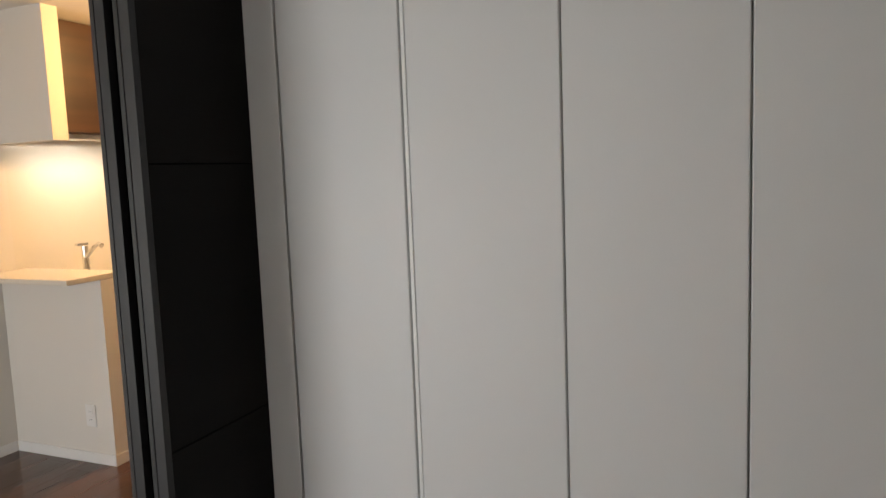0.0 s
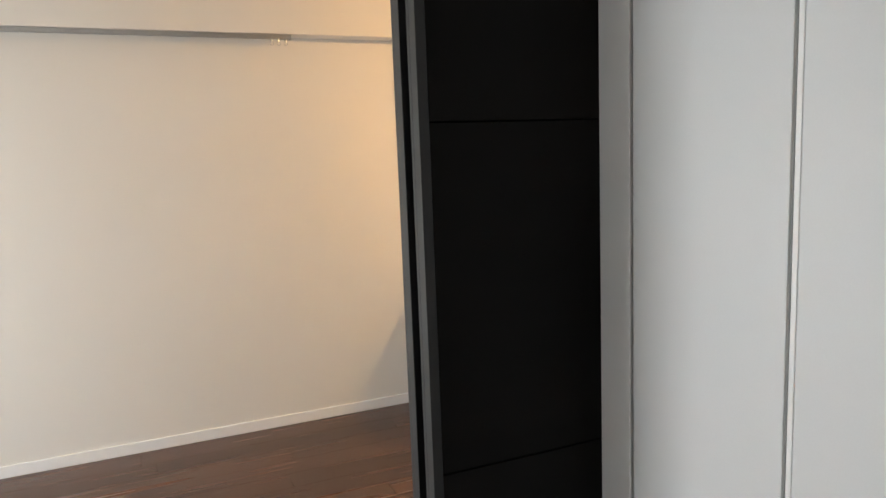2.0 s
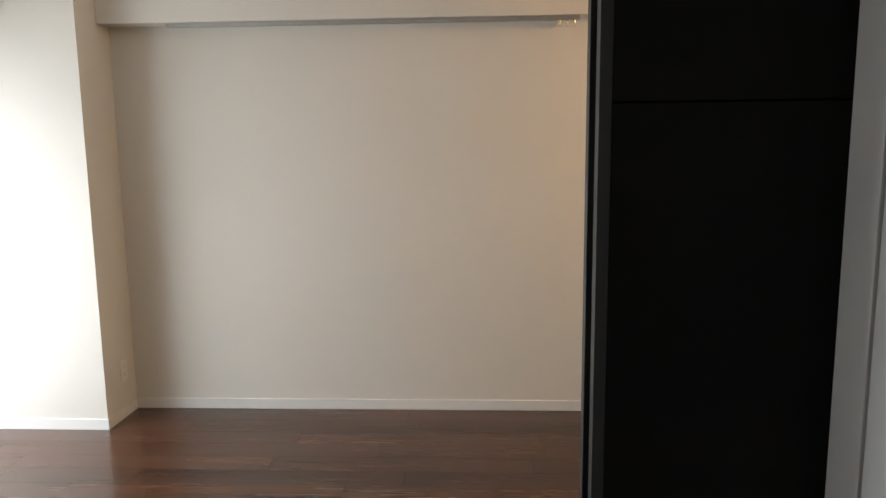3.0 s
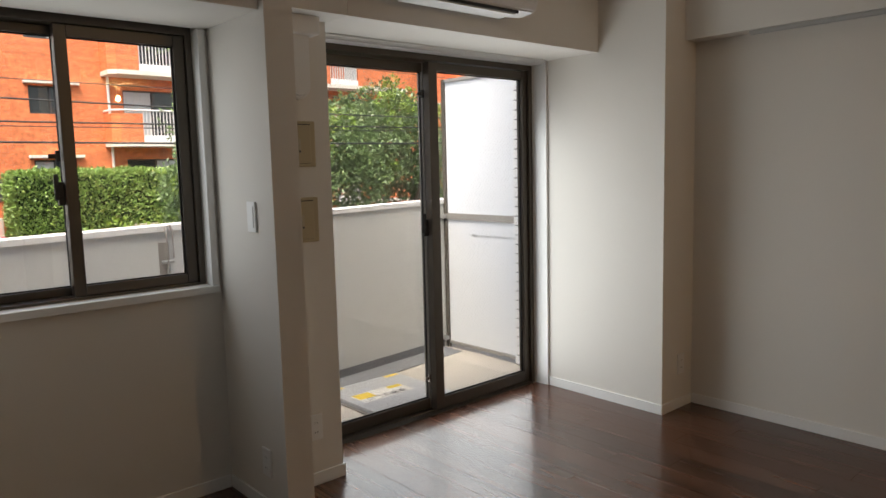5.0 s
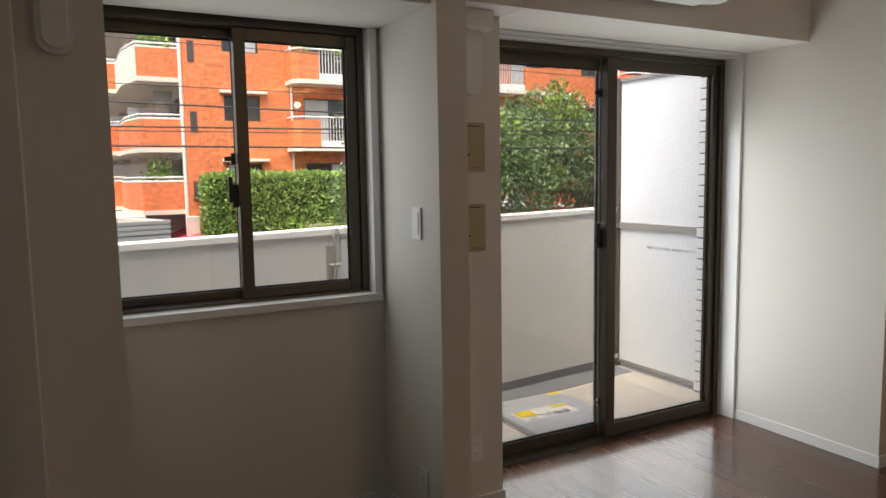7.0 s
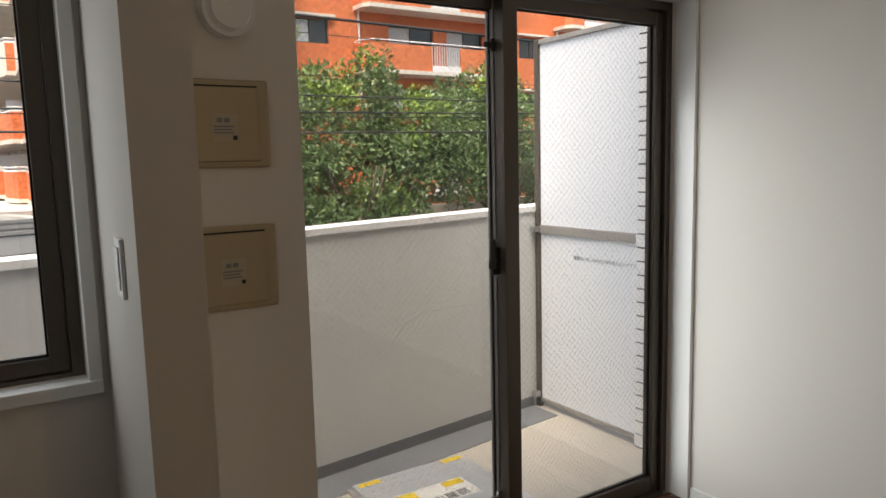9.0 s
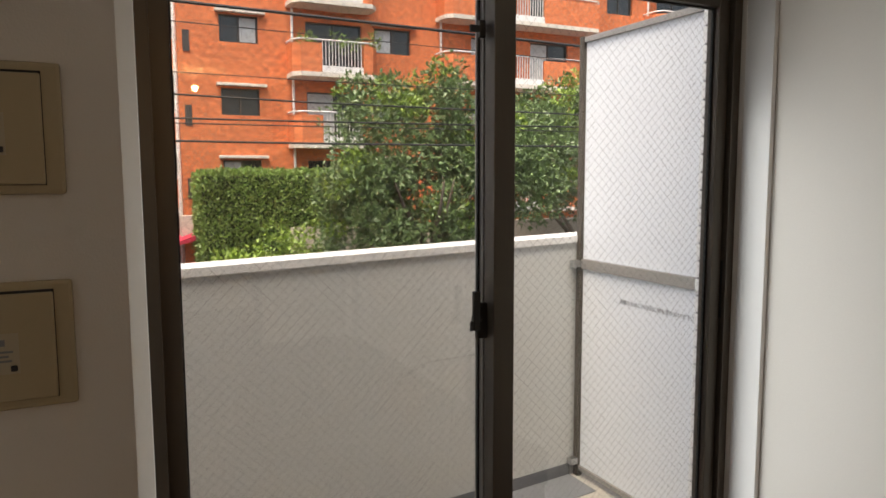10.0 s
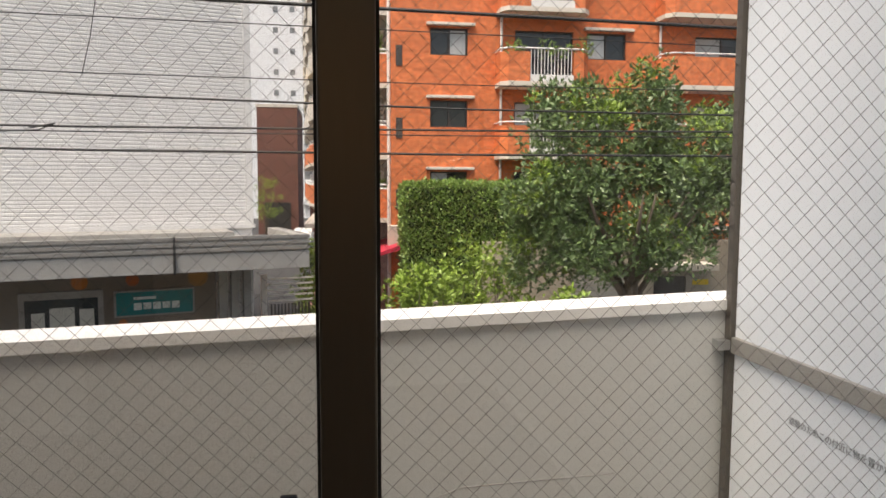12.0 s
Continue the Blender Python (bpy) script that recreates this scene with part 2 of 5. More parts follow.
SIGN_WHITE = mat("sign_lettering", (0.72, 0.76, 0.74), 0.5, vary=0.02)
AWNING = mat("crimson_awning", (0.58, 0.035, 0.075), 0.75, vary=0.1, scale=3)
CABLE = mat("black_cable", (0.018, 0.018, 0.018), 0.6, vary=0.02)
CAR_SILVER = mat("silver_car_paint", (0.5, 0.51, 0.52), 0.25, 0.6, vary=0.03)
CAR_WHITE = mat("white_car_paint", (0.75, 0.75, 0.75), 0.25, vary=0.02)


# ---------------------------------------------------------------- mesh helpers
def cuboid(bm, x0, x1, y0, y1, z0, z1, bevel=0.0):
    m = Matrix.Translation(((x0 + x1) / 2, (y0 + y1) / 2, (z0 + z1) / 2)) @ Matrix.Diagonal((abs(x1 - x0), abs(y1 - y0), abs(z1 - z0), 1))
    vs = bmesh.ops.create_cube(bm, size=1, matrix=m)["verts"]
    if bevel:
        es = list({e for v in vs for e in v.link_edges})
        bmesh.ops.bevel(bm, geom=es, offset=bevel, segments=2, affect="EDGES", profile=0.6)


def rod(bm, a, b, r0, r1=None, sides=10):
    a, b = Vector(a), Vector(b)
    d = b - a
    m = Matrix.Translation((a + b) / 2) @ d.to_track_quat("Z", "Y").to_matrix().to_4x4()
    bmesh.ops.create_cone(bm, cap_ends=True, segments=sides, radius1=r0, radius2=r0 if r1 is None else r1, depth=d.length, matrix=m)


def tube(bm, points, radii, sides=8):
    """A tapered tube along a line of points."""
    rings = []
    for k, p in enumerate(points):
        a, b = Vector(points[max(k - 1, 0)]), Vector(points[min(k + 1, len(points) - 1)])
        q = (b - a).to_track_quat("Z", "Y")
        r = radii[k] if hasattr(radii, "__len__") else radii
        rings.append([bm.verts.new(Vector(p) + q @ Vector((r * math.cos(2 * math.pi * s / sides), r * math.sin(2 * math.pi * s / sides), 0))) for s in range(sides)])
    for a, b in zip(rings, rings[1:]):
        for s in range(sides):
            bm.faces.new((a[s], a[(s + 1) % sides], b[(s + 1) % sides], b[s]))
    bm.faces.new(rings[0][::-1])
    bm.faces.new(rings[-1])


def prism(bm, outline, axis, a, b):
    """An outline of (u, v) swept along an axis from a to b. axis x: (y, z); y: (x, z); z: (x, y)."""
    put = {"x": lambda u, v, w: (w, u, v), "y": lambda u, v, w: (u, w, v), "z": lambda u, v, w: (u, v, w)}[axis]
    lo, hi = ([bm.verts.new(put(u, v, w)) for u, v in outline] for w in (a, b))
    n = len(outline)
    for k in range(n):
        bm.faces.new((lo[k], lo[(k + 1) % n], hi[(k + 1) % n], hi[k]))
    bm.faces.new(lo[::-1])
    bm.faces.new(hi)
    bmesh.ops.recalc_face_normals(bm, faces=bm.faces)


def mesh_of(name, bm, material, smooth=False):
    me = bpy.data.meshes.new(name)
    bm.normal_update()
    bm.to_mesh(me)
    bm.free()
    me.materials.append(material)
    if smooth:
        for p in me.polygons:
            p.use_smooth = True
    return me


def part(name, bm, material, parent, label="", smooth=False):
    ob = new(name, mesh_of(name, bm, material, smooth))
    ob.parent = parent
    if label:
        ob["label"] = label
    return ob


def thing(name, place, label, category, group="", kind="", turn=0.0):
    ob = new(name)
    ob.matrix_world = pose(*place, 0, 0, turn)
    return tagged(ob, label, category, group, kind)


def solid(name, bm, material, label, category="", kind="structure", group="", smooth=False):
    return tagged(new(name, mesh_of(name, bm, material, smooth)), label, category, group, kind)


def block(name, x0, x1, y0, y1, z0, z1, material, parent=None, label="", bevel=0.0):
    bm = bmesh.new()
    cuboid(bm, x0, x1, y0, y1, z0, z1, bevel)
    if parent:
        return part(name, bm, material, parent, label)
    return solid(name, bm, material, label)


def pierced(bm, x0, x1, z0, z1, y0, y1, openings):
    """A wall from y0 to y1 with rectangular openings (x0, x1, z0, z1) through it."""
    zs = sorted({z0, z1, *(v for o in openings for v in o[2:] if z0 < v < z1)})
    for a, b in zip(zs, zs[1:]):
        mid, x = (a + b) / 2, x0
        for o in sorted(o for o in openings if o[2] < mid < o[3]):
            if o[0] > x:
                cuboid(bm, x, o[0], y0, y1, a, b)
            x = max(x, o[1])
        if x < x1:
            cuboid(bm, x, x1, y0, y1, a, b)


def raw_mesh(name, verts, faces, material, parent=None, label=""):
    me = bpy.data.meshes.new(name)
    me.from_pydata(verts, [], faces)
    me.materials.append(material)
    ob = new(name, me)
    ob.parent = parent
    if label:
        ob["label"] = label
    return ob


def words(name, text, size, material, parent, m, label=""):
    """Lettering in the built-in font, as a thin mesh."""
    cu = bpy.data.curves.new(name, "FONT")
    cu.body, cu.size, cu.extrude, cu.align_x, cu.align_y = text, size, 0.0004, "CENTER", "CENTER"
    tmp = new(name + "_curve", cu)
    bpy.context.view_layer.update()
    me = bpy.data.meshes.new_from_object(tmp.evaluated_get(bpy.context.evaluated_depsgraph_get()))
    bpy.data.objects.remove(tmp)
    bpy.data.curves.remove(cu)
    me.materials.clear()
    me.materials.append(material)
    ob = new(name, me)
    ob.parent = parent
    ob.matrix_local = m
    if label:
        ob["label"] = label
    return ob


# ---------------------------------------------------------------- the flat: plan
XW = 3.705          # long wall with the picture rail
XP = 3.386          # pier beside the balcony door
Y_DOOR = 2.95       # inner face of the balcony wall
CEIL = 2.40
Y_CLOSET = -0.523
BACK = -3.30
LEFT = -1.70
OUT = 3.09          # outer face of the balcony wall
DX0, DX1, DZ1 = 1.69, 3.365, 2.055   # balcony door opening
WX0, WX1, WZ0, WZ1 = 0.13, 1.176, 0.935, 2.035   # window opening

bm = bmesh.new()
cuboid(bm, LEFT - 0.15, XW + 0.15, BACK - 0.15, OUT, CEIL, CEIL + 0.2)
solid("ceiling", bm, CEILING, "plain white papered ceiling of the room", "ceiling")
bm = bmesh.new()
cuboid(bm, LEFT - 0.15, XW + 0.15, BACK - 0.15, Y_DOOR, -0.2, -0.012)
floor = solid("floor", bm, SUBFLOOR, "dark walnut plank floor with a satin sheen", "floor")

bm = bmesh.new()
cuboid(bm, XW, XW + 0.15, BACK - 0.15, OUT, -0.2, CEIL)
solid("wall_east", bm, WALLPAPER, "long plain white papered wall of the living room", "wall")
bm = bmesh.new()
cuboid(bm, LEFT - 0.15, LEFT, BACK - 0.15, OUT, -0.2, CEIL)
solid("wall_west", bm, WALLPAPER, "plain white papered side wall", "wall")
bm = bmesh.new()
cuboid(bm, LEFT, XW, BACK - 0.15, BACK, -0.2, CEIL)
solid("wall_south", bm, WALLPAPER, "plain white papered rear wall", "wall")
bm = bmesh.new()
pierced(bm, LEFT, XW, -0.2, CEIL, Y_DOOR, OUT, [(DX0, DX1, -0.02, DZ1), (WX0, WX1, WZ0, WZ1)])
cuboid(bm, LEFT, 1.225, 2.915, Y_DOOR, 0, WZ0 - 0.036)
cuboid(bm, WX1 + 0.034, 1.225, 2.915, Y_DOOR, WZ0 - 0.036, 2.03)
solid("wall_north", bm, WALLPAPER, "white papered outer wall with window and balcony door", "wall")

bm = bmesh.new()
cuboid(bm, XP, XW, 2.04, Y_DOOR, 0, CEIL)
solid("wall_pier_east", bm, WALLPAPER, "white papered structural pier beside the balcony door", "wall")
bm = bmesh.new()
cuboid(bm, 1.225, 1.345, 2.40, Y_DOOR, 0, CEIL)
cuboid(bm, 1.345, 1.650, 2.65, Y_DOOR, 0, CEIL)
solid("wall_pier_middle", bm, WALLPAPER, "white papered wall stub between window and balcony door", "wall")
bm = bmesh.new()
cuboid(bm, -0.05, 0.17, 2.41, 2.913, 0, CEIL)
cuboid(bm, LEFT, -0.05, 2.25, 2.913, 0, CEIL)
solid("wall_pier_west", bm, WALLPAPER, "white papered stepped pier beside the window", "wall")
bm = bmesh.new()
cuboid(bm, 1.653, XP, 2.475, Y_DOOR, 2.06, CEIL)
cuboid(bm, 1.347, 1.651, 2.475, 2.648, 2.06, CEIL)
cuboid(bm, 0.172, 1.223, 2.44, 2.912, 2.025, CEIL)
solid("beam", bm, WALLPAPER, "boxed white papered beam over window and balcony door", "beam")
bm = bmesh.new()
cuboid(bm, 3.585, XW, -1.46, 2.038, 2.085, CEIL)
solid("bulkhead", bm, WALLPAPER, "white papered bulkhead along the top of the long wall", "bulkhead")

# kitchen end wall with its serving opening
bm = bmesh.new()
cuboid(bm, 3.635, XW, -1.556, -1.30, 0, 0.990)
cuboid(bm, 3.64, XW, -1.556, -1.461, 0.991, 2.083)
cuboid(bm, 2.89, 3.633, -1.556, -1.46, 0, 0.990)
cuboid(bm, 3.13, 3.583, -1.556, -1.462, 1.716, CEIL)
solid("wall_kitchen", bm, WALLPAPER, "white half-height kitchen wall with a hanging wall above", "wall")

# closet box and the walls behind the sliding doors
bm = bmesh.new()
cuboid(bm, LEFT, 1.165, -1.25, -1.15, 0, CEIL)
cuboid(bm, 1.125, 1.165, -1.15, Y_CLOSET, 0, CEIL)
cuboid(bm, LEFT, 1.125, -0.60, Y_CLOSET, 2.36, CEIL)
solid("wall_closet", bm, WALLPAPER, "white papered walls round the built-in closet", "wall")


def skirting(name, a, b, face):
    """A white skirting board from a to b, proud of the wall towards face."""
    a, b, n = Vector((*a, 0)), Vector((*b, 0)), Vector((*face, 0))
    bm = bmesh.new()
    for p, q in ((a, b),):
        lo, hi = Vector((min(p.x, q.x), min(p.y, q.y), 0)), Vector((max(p.x, q.x), max(p.y, q.y), 0))
        t = n * 0.009
        cuboid(bm, min(lo.x, lo.x + t.x), max(hi.x, hi.x + t.x), min(lo.y, lo.y + t.y), max(hi.y, hi.y + t.y), 0.0, 0.058, 0.002)
    return solid(name, bm, TRIM, "slim white skirting board along the wall foot", "skirting")


for a, b, face in (((XW, -1.29), (XW, 2.03), (-1, 0)), ((XP + 0.0, 2.04), (XW - 0.01, 2.04), (0, -1)), ((XP, 2.032), (XP, 2.85), (-1, 0)),
                   ((1.345, 2.65), (1.659, 2.65), (0, -1)), ((1.225, 2.40), (1.345, 2.40), (0, -1)), ((1.225, 2.40), (1.225, 2.905), (-1, 0)),
                   ((0.18, 2.915), (1.215, 2.915), (0, -1)), ((3.635, -1.45), (3.635, -1.30), (-1, 0)), ((3.626, -1.30), (3.695, -1.30), (0, 1)),
                   ((2.89, -1.46), (3.625, -1.46), (0, 1)), ((2.89, -1.556), (2.89, -1.451), (-1, 0)), ((-0.05, 2.41), (0.17, 2.41), (0, -1))):
    skirting("baseboard", a, b, face)

# ---------------------------------------------------------------- window and balcony door
def sash(parent, x0, x1, y0, y1, z0, z1, stile, foot, head, lines=False, far=None, outer=False):
    """One sliding sash: two stiles, two rails, rubber bead, a glass pane, and wires in the glass where it has them."""
    far = far or stile
    s = block("sash_stile", x0, x0 + stile, y0, y1, z0, z1, ALU, parent, "", 0.003)
    # outer sashes: this stile's lit look is put into a paler colour
    block("sash_stile", x1 - far, x1, y0, y1, z0, z1, ALU_LIT if outer else ALU, parent, "meeting stile coloured paler for the light on it" if outer else "", 0.003)
    block("bottom_rail", x0 + stile, x1 - far, y0 + 0.002, y1 - 0.002, z0, z0 + foot, ALU, parent, "", 0.003)
    block("top_rail", x0 + stile, x1 - far, y0 + 0.002, y1 - 0.002, z1 - head, z1, ALU, parent, "", 0.003)
    gx0, gx1, gz0, gz1, ym = x0 + stile, x1 - far, z0 + foot, z1 - head, (y0 + y1) / 2
    bm = bmesh.new()
    for b in ((gx0, gx0 + 0.005, gz0, gz1), (gx1 - 0.005, gx1, gz0, gz1), (gx0, gx1, gz0, gz0 + 0.005), (gx0, gx1, gz1 - 0.005, gz1)):
        cuboid(bm, b[0], b[1], ym - 0.006, ym + 0.006, b[2], b[3])
    part("glazing_bead", bm, RUBBER, parent, "black rubber glazing bead")
    pane = block("pane", gx0 + 0.001, gx1 - 0.001, ym - 0.003, ym + 0.003, gz0 + 0.001, gz1 - 0.001, GLASS, parent, "clear wired glass pane" if lines else "clear glass pane")
    pane.visible_shadow = False
    if lines:
        bm = bmesh.new()
        w, h, step, r = gx1 - gx0, gz1 - gz0, 0.0268, 0.0003
        for sign in (1, -1):
            k = -h
            while k < w:
                u0, u1 = max(0, k), min(w, k + h)
                if u1 - u0 > 0.01:
                    a = (gx0 + u0 if sign > 0 else gx1 - u0, ym - 0.0042, gz0 + u0 - k)
                    b = (gx0 + u1 if sign > 0 else gx1 - u1, ym - 0.0042, gz0 + u1 - k)
                    rod(bm, a, b, r, sides=3)
                k += step
        part("wire_mesh", bm, WIRE, pane, "fine diagonal wire mesh in the glass")
    return s


def crescent_lock(parent, x, y, z):
    bm = bmesh.new()
    cuboid(bm, x + 0.004, x + 0.036, y - 0.016, y, z - 0.055, z + 0.04, 0.004)
    lock = part("lock_body", bm, BLACK, parent, "black sash lock")
    bm = bmesh.new()
    cuboid(bm, x - 0.014, x + 0.006, y - 0.030, y - 0.017, z - 0.03, z + 0.075, 0.004)
    rod(bm, (x - 0.004, y - 0.017, z), (x + 0.012, y - 0.008, z), 0.012, sides=12)
    cuboid(bm, x - 0.022, x - 0.014, y - 0.026, y - 0.020, z - 0.03, z - 0.004, 0.002)
    part("lock_lever", bm, BLACK, lock)


def stopper(parent, x, y, z, material=BLACK):
    bm = bmesh.new()
    cuboid(bm, x + 0.003, x + 0.02, y - 0.014, y, z - 0.022, z + 0.022, 0.003)
    cuboid(bm, x - 0.022, x + 0.006, y - 0.012, y - 0.002, z - 0.009, z + 0.009, 0.002)
    part("sash_stopper", bm, material, parent, "small sash stopper")


door = thing("door_1", (0, 0, 0), "sliding aluminium balcony door with wired glass, closed", "balcony door", kind="structure")
bm = bmesh.new()
cuboid(bm, DX0, DX0 + 0.03, 2.965, 3.088, 0, DZ1, 0.002)
part("jamb", bm, ALU, door)
bm = bmesh.new()
cuboid(bm, DX1 - 0.03, DX1, 2.965, 3.07, 0, DZ1, 0.002)
part("jamb", bm, ALU, door)
bm = bmesh.new()
cuboid(bm, DX0 + 0.03, DX1 - 0.03, 2.965, 3.088, DZ1 - 0.045, DZ1, 0.002)
part("head", bm, ALU, door)
bm = bmesh.new()
cuboid(bm, DX0 + 0.03, DX1 - 0.03, 2.952, 3.11, -0.04, 0.006)
for y in (3.009, 3.065):
    cuboid(bm, DX0 + 0.03, DX1 - 0.03, y - 0.003, y + 0.003, 0.006, 0.0115)
part("threshold", bm, ALU, door, "aluminium threshold with two running rails")
sash(door, 2.525, DX1 - 0.032, 2.983, 3.035, 0.012, DZ1 - 0.05, 0.062, 0.066, 0.05, True, 0.040)
sash(door, DX0 + 0.032, 2.588, 3.041, 3.088, 0.012, DZ1 - 0.05, 0.044, 0.058, 0.05, True, 0.064, True)
crescent_lock(door, 2.492, 3.034, 1.088)
stopper(door, 2.500, 3.034, 1.832)
stopper(door, 2.500, 3.034, 0.198, CHROME)
bm = bmesh.new()
cuboid(bm, DX1 - 0.034, DX1 - 0.0315, 2.975, 2.985, 1.02, 1.20, 0.001)
part("finger_pull", bm, BLACK, door)

bm = bmesh.new()
for b in ((1.725, 1.745, 0.014, 2.0), (2.57, 2.588, 0.014, 2.0), (1.745, 2.57, 0.014, 0.04), (1.745, 2.57, 1.975, 2.0)):
    cuboid(bm, b[0], b[1], 3.094, 3.106, b[2], b[3])
screen = part("screen_frame", bm, ALU, door, "slim frame of the sliding insect screen")
v, f = [], []
for across, lo, hi, a, b in ((True, 1.745, 2.57, 0.04, 1.975), (False, 0.04, 1.975, 1.745, 2.57)):
    k = lo
    while k < hi:
        n = len(v)
        if across:
            v += [(k, 3.1, a), (k + 0.00013, 3.1, a), (k + 0.00013, 3.1, b), (k, 3.1, b)]
        else:
            v += [(a, 3.1, k), (b, 3.1, k), (b, 3.1, k + 0.00013), (a, 3.1, k + 0.00013)]
        f.append((n, n + 1, n + 2, n + 3))
        k += 0.0016
raw_mesh("screen_mesh", v, f, WIRE, screen, "fine grey insect mesh")

win = thing("window_1", (0, 0, 0), "two-leaf sliding aluminium window, closed", "window", kind="structure")
for nm, b in (("frame_side", (WX0, WX0 + 0.028, WZ0, WZ1)), ("frame_side", (WX1 - 0.028, WX1, WZ0, WZ1)),
              ("frame_head", (WX0 + 0.028, WX1 - 0.028, WZ1 - 0.035, WZ1)), ("frame_foot", (WX0 + 0.028, WX1 - 0.028, WZ0, WZ0 + 0.011))):
    block(nm, b[0], b[1], 2.955, 3.085, b[2], b[3], ALU, win, "", 0.002)
sash(win, 0.648, WX1 - 0.03, 2.968, 3.014, WZ0 + 0.012, WZ1 - 0.037, 0.044, 0.040, 0.045)
sash(win, WX0 + 0.03, 0.702, 3.028, 3.074, WZ0 + 0.012, WZ1 - 0.037, 0.044, 0.032, 0.035, outer=True)
bm = bmesh.new()
cuboid(bm, 0.625, 0.647, 2.985, 3.012, 1.31, 1.40, 0.003)
cuboid(bm, 0.611, 0.627, 2.98, 2.995, 1.33, 1.43, 0.003)
part("window_lock", bm, BLACK, win)
stopper(win, 0.625, 3.01, 1.50)
block("sill", WX0 - 0.05, WX1 + 0.032, 2.885, 2.953, WZ0 - 0.034, WZ0 - 0.002, TRIM, win, "white wooden window sill", 0.003)
block("casing", WX1 + 0.002, WX1 + 0.032, 2.893, 2.952, WZ0 - 0.003, 2.023, TRIM, win, "white wooden casing", 0.002)
block("casing", WX0 - 0.05, WX0 - 0.002, 2.914, 2.952, WZ0 - 0.003, 2.023, TRIM, win, "white wooden casing", 0.002)

bm = bmesh.new()
cuboid(bm, DX1 + 0.002, XP - 0.002, 2.853, 2.964, 0, 2.058, 0.002)
solid("trim_door_right", bm, TRIM, "white wooden casing beside the balcony door", "casing")
bm = bmesh.new()
cuboid(bm, 1.652, DX0 - 0.002, 2.853, 2.964, 0, 2.058, 0.002)
solid("trim_door_left", bm, TRIM, "white wooden casing beside the balcony door", "casing")
bm = bmesh.new()
cuboid(bm, DX0 - 0.001, DX1 + 0.001, 2.880, 2.962, 2.040, 2.0585, 0.002)
solid("trim_door_head", bm, TRIM, "white wooden casing over the balcony door", "casing")
bm = bmesh.new()
cuboid(bm, 1.70, 3.34, 2.832, 2.868, 2.050, 2.0595, 0.002)
cuboid(bm, 1.70, 3.34, 2.845, 2.855, 2.044, 2.0505)
solid("curtain_track", bm, WHITE_PLASTIC, "white double curtain track under the beam", "curtain track", kind="object")

# ---------------------------------------------------------------- things in the flat
def closet_door(x0, x1, y):
    """One leaf of the folding closet doors."""
    ob = thing("closet_door", (x0, y, 0.012), "tall white folding closet door leaf, closed", "closet door", "closet doors")
    block("panel", 0.0, x1 - x0, -0.022, 0.0, 0.0, 2.34, CLOSET, ob, "", 0.0035)
    block("edge_band", -0.0022, -0.0004, -0.020, -0.004, 0.002, 2.338, SEAM_GREY, ob)
    return ob


for x0, x1 in ((0.690, 1.066), (0.269, 0.672), (-0.148, 0.264), (-0.552, -0.153), (-0.957, -0.557), (-1.362, -0.962), (-1.698, -1.367)):
    closet_door(x0, x1, Y_CLOSET)
bm = bmesh.new()
cuboid(bm, 0.6755, 0.6865, Y_CLOSET - 0.020, Y_CLOSET - 0.004, 0.012, 2.35, 0.002)
solid("closet_door_strip", bm, TRIM, "slim white cover strip between closet door leaves", "cover strip", kind="object")
bm = bmesh.new()
cuboid(bm, 1.0715, 1.173, Y_CLOSET - 0.06, Y_CLOSET + 0.003, 0, 2.36, 0.002)
solid("trim_closet", bm, CLOSET, "white upright frame beside the closet doors", "door frame")


def sliding_leaf(x0, x1, y0, y1):
    """A black-brown partition leaf of boards divided by flush grooves."""
    ob = thing("sliding_door_leaf", (x0, y1, 0.008), "black-brown wood-grain sliding partition door, pushed open", "sliding door", "sliding partition doors")
    w, d = x1 - x0, y1 - y0
    cuts = (0.0, 0.082, 0.797, 1.514, 2.230, 2.372)
    for a, b in zip(cuts, cuts[1:]):
        block("board", 0, w, -d, -0.022, a + 0.0018, b - 0.0018, BLACKWOOD, ob, "", 0.0008)
    block("core", 0.003, w - 0.003, -d + 0.002, -0.024, 0.002, 2.37, GROOVE, ob)
    block("edge_strip", 0.0, w * 0.62, -0.0215, 0.0, 0.0, 2.372, EDGEBAND, ob, "charcoal edge strip", 0.001)
    block("edge_groove", w * 0.63, w * 0.72, -0.0215, -0.006, 0.0, 2.372, GAP, ob)
    block("edge_strip", w * 0.73, w, -0.0215, -0.002, 0.0, 2.372, EDGEBAND, ob, "charcoal edge strip", 0.001)
    return ob


sliding_leaf(1.1735, 1.223, -1.10, -0.104)
sliding_leaf(1.243, 1.290, -1.10, -0.098)
bm = bmesh.new()
cuboid(bm, 1.17, 1.30, -1.14, 2.40, 2.384, 2.3985)
solid("sliding_door_track", bm, WHITE_PLASTIC, "white ceiling track of the sliding partition", "door track", kind="object")

